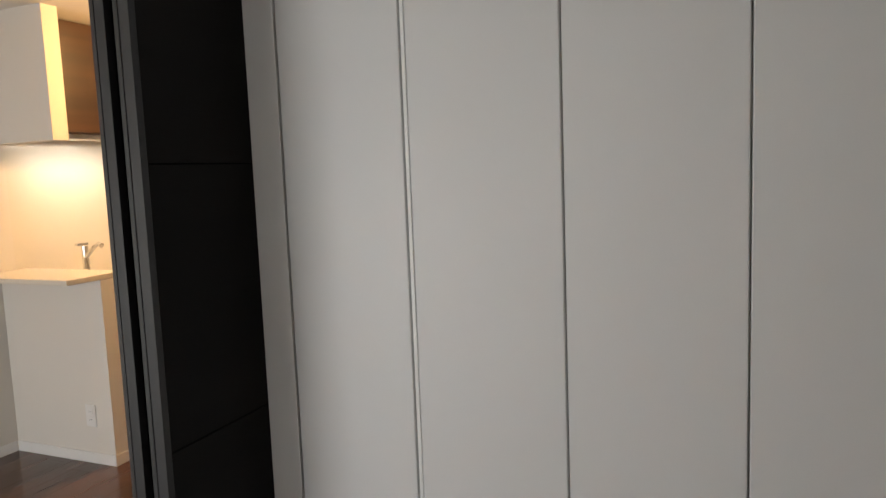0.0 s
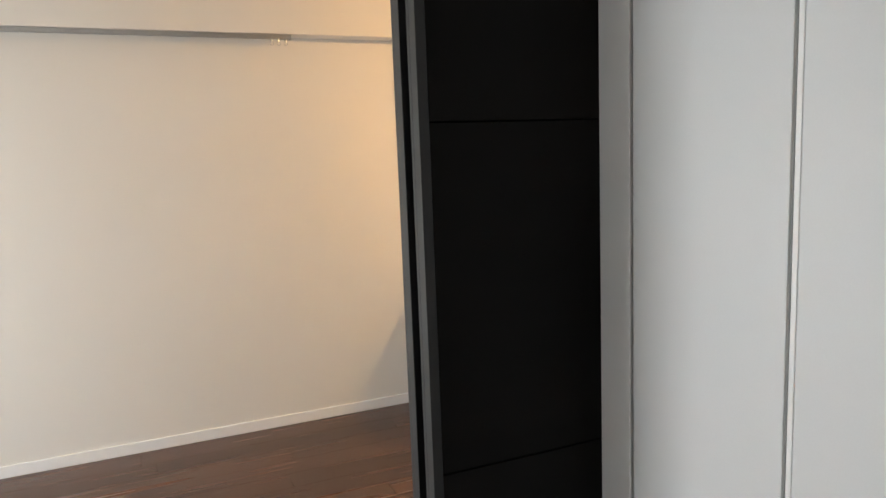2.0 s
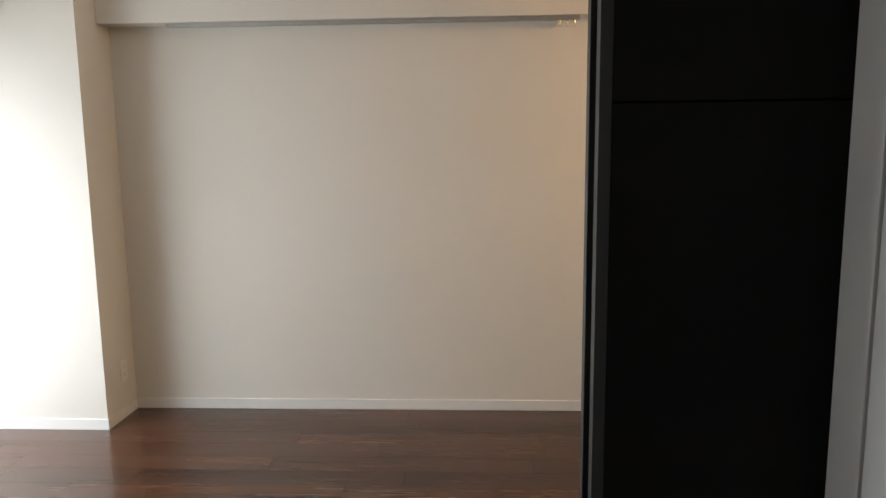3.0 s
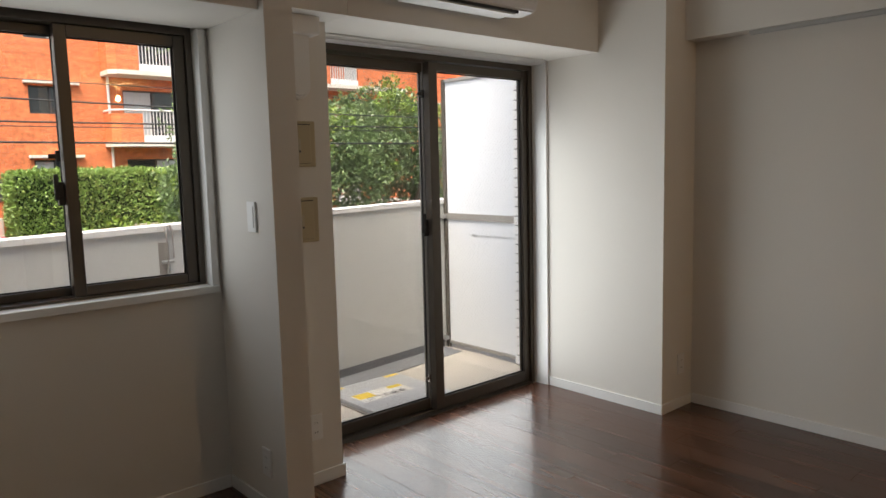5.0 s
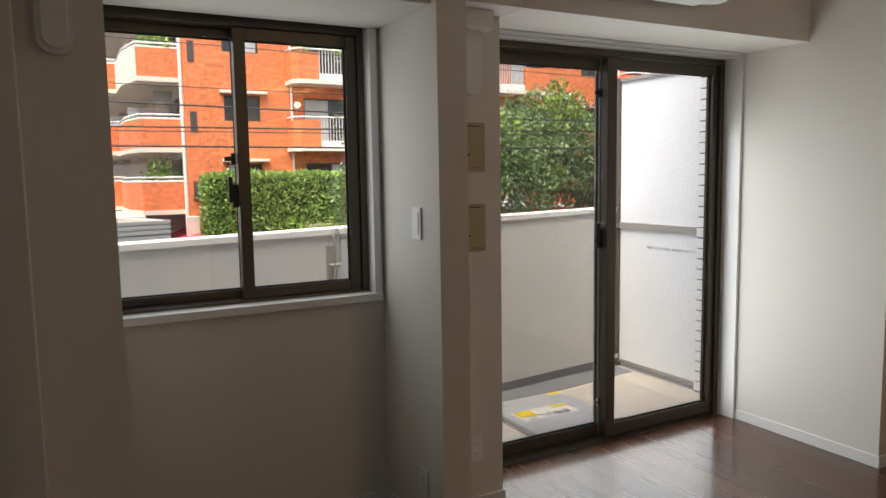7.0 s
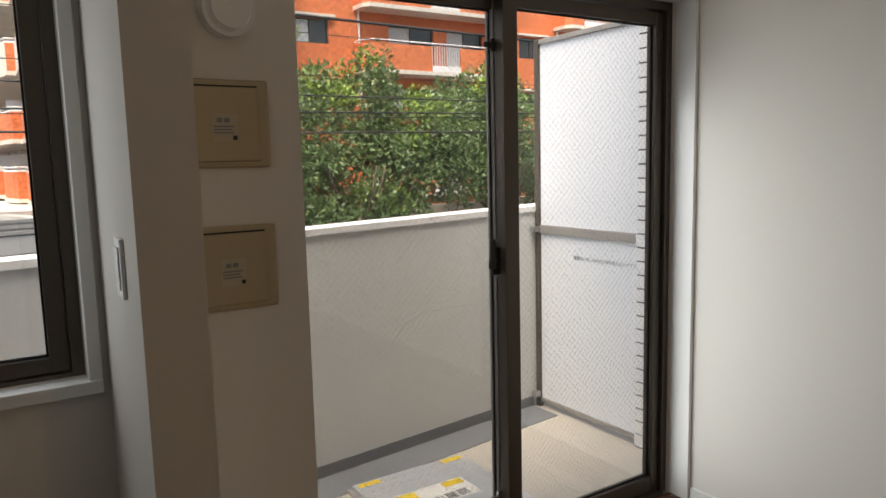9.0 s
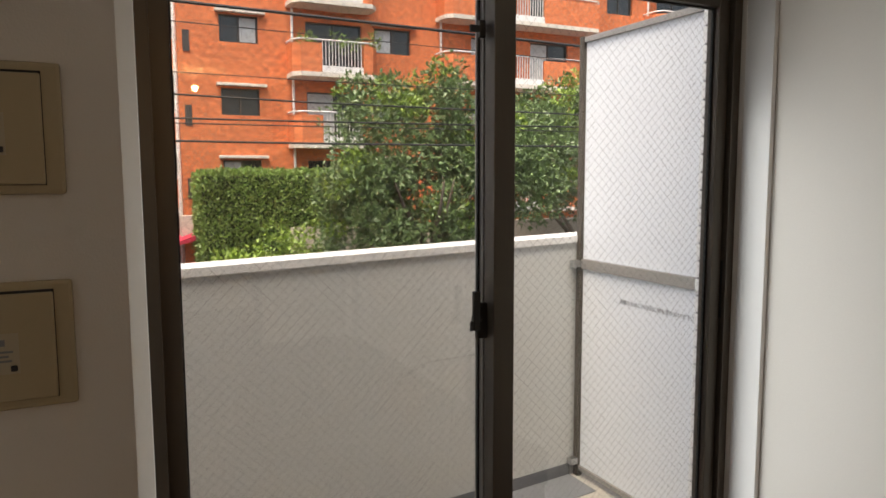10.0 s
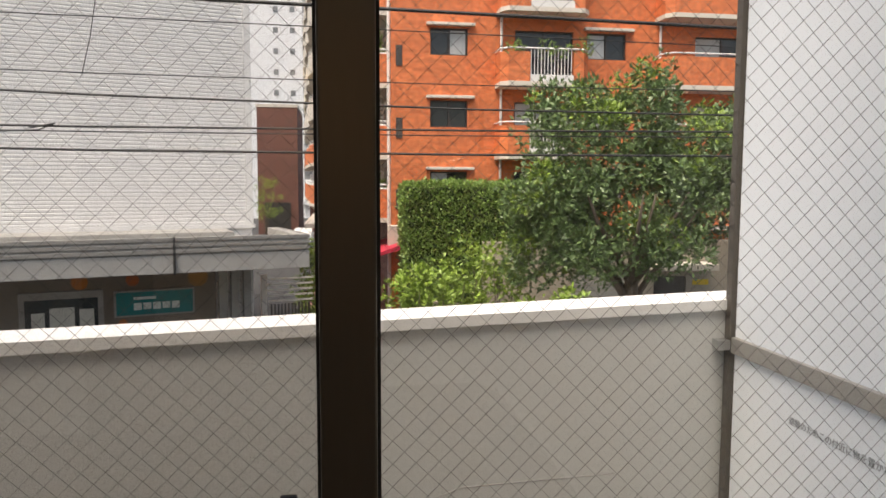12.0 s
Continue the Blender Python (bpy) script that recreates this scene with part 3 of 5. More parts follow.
rail = thing("picture_rail", (3.615, -0.40, 2.083), "slim grey metal picture rail with hooks under the bulkhead", "picture rail")
bm = bmesh.new()
prism(bm, [(-0.012, 0), (0.012, 0), (0.012, -0.020), (0.007, -0.020), (0.007, -0.006), (-0.007, -0.006), (-0.007, -0.020), (-0.012, -0.020)], "y", 0, 2.09)
part("channel", bm, STEEL, rail)
block("end_cap", -0.013, 0.013, -0.006, 0.0, -0.022, 0, STEEL, rail)
for y in (0.02, 0.055, 0.09):
    bm = bmesh.new()
    rod(bm, (0, y, -0.008), (0, y, -0.036), 0.004, sides=8)
    tube(bm, [(0, y + 0.009 * math.cos(a), -0.042 + 0.009 * math.sin(a)) for a in [k * math.pi / 6 for k in range(3, 12)]], 0.002, 6)
    part("hook", bm, STEEL, rail)


def rocker_switch(name, m, w, h, label, category="light switch", keys=1):
    """A wall plate with its rocker keys; it faces its own -y."""
    ob = new(name)
    ob.matrix_world = m
    tagged(ob, label, category)
    block("plate", -w / 2, w / 2, -0.0085, 0, -h / 2, h / 2, WHITE_PLASTIC, ob, "", 0.003)
    for k in range(keys):
        a, b = h * (-0.36 + 0.72 * k / keys), h * (-0.36 + 0.72 * (k + 1) / keys)
        block("rocker", -w * 0.30, w * 0.30, -0.0115, -0.008, a + 0.001, b - 0.001, WHITE_PLASTIC, ob, "", 0.001)
    return ob


def socket(m, label):
    ob = new("wall_socket")
    ob.matrix_world = m
    tagged(ob, label, "socket", "wall sockets")
    block("plate", -0.035, 0.035, -0.007, 0, -0.06, 0.06, WHITE_PLASTIC, ob, "", 0.003)
    for z in (-0.022, 0.022):
        f = block("outlet", -0.017, 0.017, -0.009, -0.007, z - 0.015, z + 0.015, WHITE_PLASTIC, ob, "", 0.001)
        for x in (-0.006, 0.006):
            block("slot", x - 0.001, x + 0.001, -0.0094, -0.009, z - 0.004, z + 0.004, GAP, f)
    return ob


rocker_switch("light_switch", pose(1.225, 2.575, 1.242, 0, 0, -90), 0.07, 0.122, "white wall switch plate on the wall stub")
socket(pose(1.225, 2.56, 0.22, 0, 0, -90), "white double wall socket low on the wall stub")
socket(pose(1.51, 2.65, 0.27), "white double wall socket above the skirting")
socket(pose(3.58, 2.04, 0.26), "white wall socket low on the pier")
socket(pose(3.04, -1.46, 0.262, 0, 0, 180), "white wall socket on the kitchen half wall")


def notice_plate(z, label):
    """A square ivory cover plate with a lifting lid and a small printed sticker."""
    ob = thing("cover_plate", (1.463, 2.65, z), label, "cover plate", "ivory cover plates")
    block("frame", -0.108, 0.108, -0.010, 0, -0.098, 0.098, IVORY, ob, "", 0.006)
    block("lid_gap", -0.086, 0.082, -0.0108, -0.010, -0.084, 0.085, GAP, ob)
    lid = block("lid", -0.083, 0.081, -0.016, -0.0109, -0.083, 0.081, IVORY, ob, "", 0.003)
    st = block("sticker", -0.025, 0.032, -0.0166, -0.0161, -0.04, 0.022, STICKER, lid, "small printed sticker")
    for zz, a, b in ((0.008, -0.014, -0.002), (0.008, 0.002, 0.014), (-0.006, -0.022, 0.024), (-0.013, -0.022, 0.018), (-0.020, -0.022, 0.022)):
        block("print_line", a, b, -0.0169, -0.0166, zz - (0.005 if zz > 0 else 0.0016), zz + (0.005 if zz > 0 else 0.0016), GREY_INK, lid)
    block("button", 0.020, 0.029, -0.020, -0.0166, -0.036, -0.027, INK, lid, "black button", 0.002)
    return ob


notice_plate(1.535, "square ivory cover plate with a printed sticker, upper one")
notice_plate(1.208, "square ivory cover plate with a printed sticker, lower one")


def pipe_cover(x, y, z0, z1, half, label):
    """A white pipe cover: a boxy collar at the top and a flat duct with a rounded lower end."""
    ob = thing("pipe_cover", (x, y, 0), label, "pipe cover", "pipe covers")
    bm = bmesh.new()
    arc = [(half * math.cos(a), z0 + half + half * math.sin(a)) for a in [math.pi + k * math.pi / 14 for k in range(15)]]
    prism(bm, arc + [(half, z1 + 0.02), (-half, z1 + 0.02)], "y", -0.052, 0.0)
    rim = [e for e in bm.edges if abs(e.verts[0].co.y + 0.052) < 1e-4 and abs(e.verts[1].co.y + 0.052) < 1e-4]
    bmesh.ops.bevel(bm, geom=rim, offset=0.016, segments=3, affect="EDGES")
    part("duct", bm, WHITE_PLASTIC, ob)
    bm = bmesh.new()
    cuboid(bm, -half - 0.014, half + 0.03, -0.085, 0.0, z1, CEIL - 0.004, 0.012)
    part("collar", bm, WHITE_PLASTIC, ob)
    return ob


pipe_cover(1.485, 2.65, 1.722, 1.985, 0.058, "white plastic pipe cover with rounded end on the wall stub")
pipe_cover(0.045, 2.41, 1.765, 1.965, 0.046, "white plastic pipe cover with rounded end on the stepped pier")

ac = thing("air_conditioner", (2.20, 2.475, 2.145), "white wall air conditioner mounted on the beam over the balcony door", "air conditioner")
bm = bmesh.new()
prism(bm, [(0, 0.02), (-0.10, 0.0), (-0.19, 0.012), (-0.215, 0.05), (-0.215, 0.25), (0, 0.25)], "x", -0.40, 0.42)
bmesh.ops.bevel(bm, geom=bm.edges[:], offset=0.008, segments=2, affect="EDGES")
part("casing", bm, WHITE_PLASTIC, ac)
bm = bmesh.new()
cuboid(bm, -0.33, 0.30, -0.17, -0.06, -0.010, 0.006, 0.003)
part("air_flap", bm, WHITE_PLASTIC, ac)
block("flap_slot", -0.34, 0.31, -0.18, -0.172, -0.003, 0.010, GAP, ac)

# ---------------------------------------------------------------- kitchen
bm = bmesh.new()
cuboid(bm, 2.89, 3.636, -1.62, -1.265, 0.992, 1.020, 0.004)
cuboid(bm, 3.62, XW - 0.001, -1.459, -1.265, 0.9922, 1.0198)
solid("serving_counter", bm, mat("cream_counter", (0.72, 0.66, 0.56), 0.35, vary=0.03), "cream serving counter on the kitchen half wall", "counter", kind="object")
base = thing("kitchen_cabinet", (3.08, -2.9, 0), "dark brown kitchen base cabinet along the wall", "cabinet")
block("body", 0, 0.62, 0, 1.33, 0.08, 0.83, DARKWOOD, base)
block("plinth", 0.05, 0.62, 0, 1.33, 0, 0.08, GAP, base)
for k in range(3):
    d = block("door", -0.02, -0.001, 0.005 + 0.443 * k, 0.438 + 0.443 * k, 0.10, 0.82, DARKWOOD, base, "", 0.002)
    block("handle", -0.035, -0.021, 0.08 + 0.443 * k, 0.36 + 0.443 * k, 0.785, 0.795, STEEL, d)
bm = bmesh.new()
cuboid(bm, 3.05, XW - 0.006, -3.0, -1.56, 0.832, 0.872, 0.004)
solid("kitchen_worktop", bm, STEEL, "stainless steel kitchen worktop", "worktop", kind="object")
bm = bmesh.new()
cuboid(bm, XW - 0.005, XW - 0.001, -3.2, -1.558, 0.80, 1.76)
solid("kitchen_splashback", bm, mat("glossy_cream_splashback", (0.76, 0.72, 0.65), 0.18, vary=0.02), "glossy cream kitchen splashback panel", "splashback")
upper = thing("wall_cabinet", (3.35, -2.9, 1.775), "dark brown wood-grain kitchen wall cabinet", "cabinet")
block("body", 0, 0.35, 0, 1.33, 0, 0.62, DARKWOOD, upper)
for k in range(3):
    block("door", -0.02, -0.001, 0.005 + 0.443 * k, 0.438 + 0.443 * k, 0.004, 0.616, DARKWOOD, upper, "", 0.002)
block("light_fitting", 0.06, 0.20, 0.45, 1.25, -0.030, -0.001, WHITE_PLASTIC, upper, "white under-cabinet light fitting", 0.004)
tap = thing("kitchen_tap", (3.53, -1.93, 0.872), "chrome single-lever kitchen tap", "tap")
bm = bmesh.new()
rod(bm, (0, 0, 0), (0, 0, 0.012), 0.030, 0.028, 20)
part("base", bm, CHROME, tap)
bm = bmesh.new()
rod(bm, (0, 0, 0.012), (0, 0, 0.24), 0.021, 0.019, 20)
part("column", bm, CHROME, tap)
bm = bmesh.new()
tube(bm, [(0, 0, 0.17), (-0.05, 0.012, 0.20), (-0.11, 0.03, 0.235), (-0.17, 0.045, 0.262), (-0.20, 0.052, 0.25)], [0.014, 0.013, 0.012, 0.012, 0.015], 12)
part("spout", bm, CHROME, tap)
bm = bmesh.new()
cuboid(bm, -0.012, 0.012, -0.02, 0.06, 0.245, 0.262, 0.004)
part("lever", bm, CHROME, tap)
lampo = thing("ceiling_spot", (2.45, -2.02, 2.40), "small white ceiling spot lamp in the kitchen", "ceiling lamp")
bm = bmesh.new()
rod(bm, (0, 0, 0), (0, 0, -0.03), 0.05, 0.05, 24)
part("rose", bm, WHITE_PLASTIC, lampo)
bm = bmesh.new()
rod(bm, (0, 0, -0.03), (0, 0, -0.075), 0.045, 0.02, 24)
part("holder", bm, WHITE_PLASTIC, lampo)

# ---------------------------------------------------------------- balcony
SLOPE = 0.12
GZ_FOOT = -3.4


def par_y(x):
    return 4.245 + SLOPE * (x - 3.74)


def par_z(x):
    return 1.165 - 0.013 * (3.74 - x)


PX0, PX1 = -3.5, 6.5
bm = bmesh.new()
cuboid(bm, PX0, PX1, OUT + 0.001, 4.9, -0.30, -0.052)
solid("balcony_floor", bm, BALCONY_FLOOR, "beige sheet-covered concrete balcony floor", "floor")


def slanted(bm, x0, x1, off0, off1, z0, z1, top_follow=True):
    """A length of the slightly slanted parapet: off0..off1 out from its inner face."""
    vs = []
    for x in (x0, x1):
        zt = par_z(x) + z1 if top_follow else z1
        zb = par_z(x) + z0 if top_follow else z0
        vs.append([bm.verts.new((x, par_y(x) + o, z)) for o, z in ((off0, zb), (off1, zb), (off1, zt), (off0, zt))])
    for k in range(4):
        bm.faces.new((vs[0][k], vs[0][(k + 1) % 4], vs[1][(k + 1) % 4], vs[1][k]))
    bm.faces.new(vs[0][::-1])
    bm.faces.new(vs[1])
    bmesh.ops.recalc_face_normals(bm, faces=bm.faces)


bm = bmesh.new()
slanted(bm, PX0, PX1, 0.0, 0.14, -1.7, -0.032)
parapet = solid("parapet", bm, PARAPET, "white painted concrete balcony parapet", "parapet")
bm = bmesh.new()
slanted(bm, PX0, PX1, -0.012, 0.155, -0.031, 0.0)
solid("parapet_coping", bm, COPING, "bright white metal coping on the parapet", "coping")
bm = bmesh.new()
slanted(bm, PX0, 3.70, -0.215, -0.001, -0.054, -0.047, False)
slanted(bm, PX0, 3.70, -0.0035, -0.0005, -0.047, 0.012, False)
solid("gutter", bm, GUTTER, "grey painted drain channel along the parapet", "gutter")

bm = bmesh.new()
pts = [(2.70 + 0.66 * k / 18, 0.56 + 0.10 * min(1.0, k / 5) ** 0.5 - 0.012 * k / 18) for k in range(19)]
tube(bm, [(x, par_y(x) + 0.0016, z) for x, z in pts], 0.003, 8)
part("scuff_mark", bm, mat("grey_scuff", (0.47, 0.46, 0.45), 0.8, vary=0.3, scale=9), parapet, "faint grey curved scuff")

# clothes-pole bracket on the parapet
br = thing("pole_bracket", (1.36, par_y(1.36), 0.93), "aluminium clothes-pole bracket fixed to the parapet", "pole bracket")
block("plate", -0.03, 0.03, -0.006, 0.0, -0.11, 0.11, ALU_LIGHT, br, "", 0.002)
bm = bmesh.new()
tube(bm, [(0.01, -0.02, -0.13), (0.01, -0.035, -0.05), (0.01, -0.035, 0.16), (0.01, -0.02, 0.20), (0.035, -0.02, 0.205), (0.045, -0.03, 0.16), (0.045, -0.03, 0.02)], 0.007, 8)
part("folded_arm", bm, ALU_LIGHT, br)
bm = bmesh.new()
rod(bm, (-0.02, -0.02, 0.0), (0.05, -0.02, 0.0), 0.010, sides=12)
part("pivot", bm, STEEL, br)

# escape hatch
hatch = thing("escape_hatch", (2.595, 3.553, -0.052), "grey steel escape ladder hatch cover with a white and yellow label", "hatch", turn=0)
block("frame", -0.318, 0.318, -0.318, 0.318, 0.0, 0.010, ALU_LIGHT, hatch, "", 0.002)
cover = block("cover", -0.30, 0.30, -0.30, 0.30, 0.0102, 0.034, mat("grey_hatch_paint", (0.46, 0.47, 0.48), 0.4, 0.3, vary=0.06, scale=4), hatch, "", 0.006)
for k in range(11):
    for j in (-0.25, -0.19, 0.19, 0.25):
        bm = bmesh.new()
        rod(bm, (-0.25 + 0.05 * k, j, 0.034), (-0.25 + 0.05 * k, j, 0.0365), 0.006, 0.004, 8)
        part("stud", bm, ALU_LIGHT, cover)
lab = block("label", -0.245, 0.150, -0.085, 0.085, 0.0342, 0.0352, PAPER, hatch, "white label with yellow warning fields")
block("warning_field", -0.235, -0.110, -0.022, 0.078, 0.0353, 0.0358, YELLOW, lab)
block("warning_field", 0.035, 0.140, 0.03, 0.078, 0.0353, 0.0358, YELLOW, lab)
block("corner_mark", 0.17, 0.28, 0.25, 0.285, 0.0342, 0.0352, YELLOW, hatch, "yellow corner mark")
block("corner_mark", -0.28, -0.17, 0.25, 0.285, 0.0342, 0.0352, YELLOW, hatch, "yellow corner mark")
words("lettering", "避難はしご", 0.062, INK, lab, pose(-0.045, -0.043, 0.0356, 0, 0, 180))

# divider screen to the next flat
div = thing("balcony_divider", (3.74, 0, 0), "white partition board in a grey aluminium frame", "partition screen")
for nm, b in (("post", (-0.016, 0.016, 4.208, 4.24, -0.052, 2.115)),):
    block(nm, *b, ALU, div, "", 0.003)
block("upper_board", 0.0, 0.006, 3.458, 4.205, 1.055, 2.085, DIVIDER, div)
block("lower_board", 0.0, 0.006, 3.458, 4.205, 0.005, 1.005, DIVIDER, div)
block("middle_rail", -0.014, 0.020, 3.458, 4.205, 1.005, 1.055, ALU_LIGHT, div, "", 0.003)
block("top_rail", -0.014, 0.020, 3.458, 4.205, 2.085, 2.112, ALU_LIGHT, div, "", 0.003)
block("bottom_rail", -0.012, 0.018, 3.458, 4.205, -0.018, 0.005, ALU_LIGHT, div, "", 0.003)
for z in (1.03, 0.03):
    block("bracket", -0.058, -0.017, 4.200, 4.236, z - 0.016, z + 0.016, STEEL, div, "steel wall bracket", 0.003)
words("notice", "避難のためこの付近に物を置かないで下さい", 0.024, GREY_INK, div, pose(-0.0012, 3.69, 0.885, 90, 0, -90), "small printed notice")

bm = bmesh.new()
cuboid(bm, 3.722, 4.0, OUT + 0.002, 3.455, -0.05, 2.9)
end_wall = solid("wall_balcony_end", bm, GROUT, "white-tiled outer wall return beside the divider", "wall")
bm = bmesh.new()
cuboid(bm, XW + 0.15, 6.5, 2.9, OUT, GZ_FOOT, 3.2)
cuboid(bm, LEFT - 2, LEFT - 0.15, 2.9, OUT, GZ_FOOT, 3.2)
cuboid(bm, LEFT - 0.15, XW + 0.15, 2.9, OUT, CEIL + 0.2, 3.2)
cuboid(bm, LEFT - 0.15, XW + 0.15, 2.9, OUT, GZ_FOOT, -0.2)
solid("wall_neighbour", bm, PARAPET, "white outer wall of the next flats", "wall")

# ---------------------------------------------------------------- outside
GZ = -3.4
n = 24
verts, faces = [], []
gs = [-1500 + 3000 * k / n for k in range(n + 1)]
for gy in gs:
    for gx in gs:
        verts.append((gx, gy, GZ))
for j in range(n):
    for i in range(n):
        a = j * (n + 1) + i
        faces.append((a, a + 1, a + n + 2, a + n + 1))
tagged(raw_mesh("ground", verts, faces, ASPHALT), "grey asphalt street and ground", "ground", "", "structure")
tagged(block("pavement", 1.2, 6.6, 17.6, 44.0, GZ - 0.2, GZ + 0.05, PAVING, None, "reddish paved forecourt of the orange building"), category="pavement")


def leaf_cloud(name, centres, spread, count, size, material, parent, seed, long=2.6, up=0.35, label=""):
    """Many small pointed leaves round the given centres, in rosettes."""
    rng = np.random.default_rng(seed)
    v, f = [], []
    for c, sp in zip(centres, spread):
        for _ in range(count):
            d = rng.normal(size=3)
            d /= np.linalg.norm(d)
            p = np.array(c) + d * sp * rng.uniform(0.55, 1.05) ** 0.6
            tip = d + rng.normal(size=3) * 0.35 + np.array([0, 0, up])
            tip /= np.linalg.norm(tip)
            for q in range(3):
                t = tip + rng.normal(size=3) * 0.65
                t /= np.linalg.norm(t)
                side = np.cross(t, rng.normal(size=3))
                side /= np.linalg.norm(side) + 1e-9
                s = size * rng.uniform(0.6, 1.25)
                k = len(v)
                a = p
                m = p + t * s * 0.5
                v += [tuple(a), tuple(m + side * s / long / 2), tuple(p + t * s), tuple(m - side * s / long / 2)]
                f.append((k, k + 1, k + 2, k + 3))
    return raw_mesh(name, v, f, material, parent, label)


def tree(name, x, y, z, seed, limbs, crown, label, leaf=0.125, per=40):
    """A trunk with limbs and a crown of leaf clumps; crown: lobes (x, y, z, rx, ry, rz, clumps)."""
    rng = np.random.default_rng(seed)
    ob = thing(name, (x, y, z), label, "tree")
    bm = bmesh.new()
    tube(bm, [(0, 0, 0), (0.05, 0, 0.9), (-0.03, 0.05, 1.8), (0.12, 0.05, 2.6), (0.2, 0.1, 3.6)], [0.27, 0.20, 0.17, 0.14, 0.09], 10)
    part("trunk", bm, BARK, ob, "", True)
    for k in range(limbs):
        a = 2 * math.pi * k / limbs + rng.uniform(-0.4, 0.4)
        h, r = rng.uniform(2.2, 3.4), rng.uniform(1.0, 1.9)
        bm = bmesh.new()
        tube(bm, [(0.05, 0.05, h), (r * 0.35 * math.cos(a), r * 0.35 * math.sin(a), h + 0.7), (r * 0.7 * math.cos(a), r * 0.7 * math.sin(a), h + 1.2), (r * math.cos(a), r * math.sin(a), h + 1.9)], [0.085, 0.06, 0.04, 0.015], 7)
        part("limb", bm, BARK, ob, "", True)
    old, young = [], []
    for cx, cy, cz, rx, ry, rz, cl in crown:
        for _ in range(cl):
            d = rng.normal(size=3)
            d /= np.linalg.norm(d)
            q = rng.uniform(0.35, 1.0) ** 0.5
            p = (cx + d[0] * rx * q, cy + d[1] * ry * q, cz + d[2] * rz * q)
            (young if d[2] > 0.35 and q > 0.75 and rng.random() < 0.55 else old).append(p)
    leaf_cloud("crown", old, rng.uniform(0.20, 0.46, len(old)), per, leaf, LEAF, ob, seed + 1)
    leaf_cloud("young_growth", young, rng.uniform(0.16, 0.30, len(young)), per, leaf * 0.9, LEAF_YOUNG, ob, seed + 2, label="bright young leaf growth")
    return ob


tree("broadleaf_tree", 8.35, 15.9, GZ, 11, 9,
     [(-1.2, 0, 5.75, 1.0, 1.1, 1.3, 58), (0.3, 0.2, 6.3, 0.75, 1.0, 1.15, 48), (1.6, 0, 5.3, 1.2, 1.2, 1.1, 50), (0.6, 0.5, 5.2, 1.2, 0.7, 0.9, 40), (-0.2, -0.3, 4.8, 2.3, 1.3, 0.9, 78),
      (2.6, 0.4, 5.6, 1.3, 1.2, 1.2, 60), (-1.5, 0.2, 4.3, 1.1, 1.1, 0.8, 45), (3.9, 0.6, 5.7, 1.3, 1.2, 1.4, 60), (2.6, 0.2, 4.5, 1.6, 1.1, 0.7, 50), (-1.3, 0.5, 3.5, 1.4, 0.9, 0.6, 40), (1.2, 0.8, 3.9, 1.0, 0.8, 0.5, 20), (-0.3, -0.7, 3.75, 1.7, 0.6, 0.5, 42)],
     "dense dark-green broadleaf tree with bright young tips")
tree("broadleaf_tree", 13.6, 17.2, GZ, 23, 7,
     [(0, 0, 5.4, 1.9, 1.5, 1.6, 110), (1.6, 0, 4.6, 1.4, 1.2, 1.2, 60), (-0.8, 0, 6.6, 1.2, 1.2, 0.9, 50)],
     "dense dark-green broadleaf tree beside the street wall")


def shrub(x, y, z, r, h, seed, label):
    ob = thing("shrub", (x, y, z), label, "shrub", "shrubs along the street")
    rng = np.random.default_rng(seed)
    bm = bmesh.new()
    for _ in range(7):
        a, l = rng.uniform(0, 6.28), rng.uniform(0.3, 0.8)
        tube(bm, [(0, 0, 0), (r * l * 0.5 * math.cos(a), r * l * 0.5 * math.sin(a), h * 0.5), (r * l * math.cos(a), r * l * math.sin(a), h * 0.9)], [0.025, 0.018, 0.006], 5)
    part("stems", bm, BARK, ob)
    cs = [(rng.normal() * r * 0.5, rng.normal() * r * 0.4, h * rng.uniform(0.35, 1.0)) for _ in range(44)]
    leaf_cloud("leaves", cs, [0.26] * 44, 20, 0.14, LEAF_YOUNG, ob, seed + 5)


shrub(6.1, 17.6, GZ, 1.1, 3.6, 31, "light-green feathery shrub below the hedge")
shrub(4.9, 17.2, GZ, 0.9, 3.2, 32, "light-green feathery shrub in a planter")
shrub(4.1, 16.6, GZ, 0.7, 3.1, 33, "light-green feathery shrub by the street")
shrub(6.6, 14.2, GZ, 0.5, 2.95, 34, "light-green shrub rising over the parapet line")
shrub(-4.2, 70.0, GZ, 1.6, 5.5, 36, "round green street tree far down the side street")
shrub(2.0, 20.5, GZ, 0.42, 3.7, 35, "green shrub beside the white building")

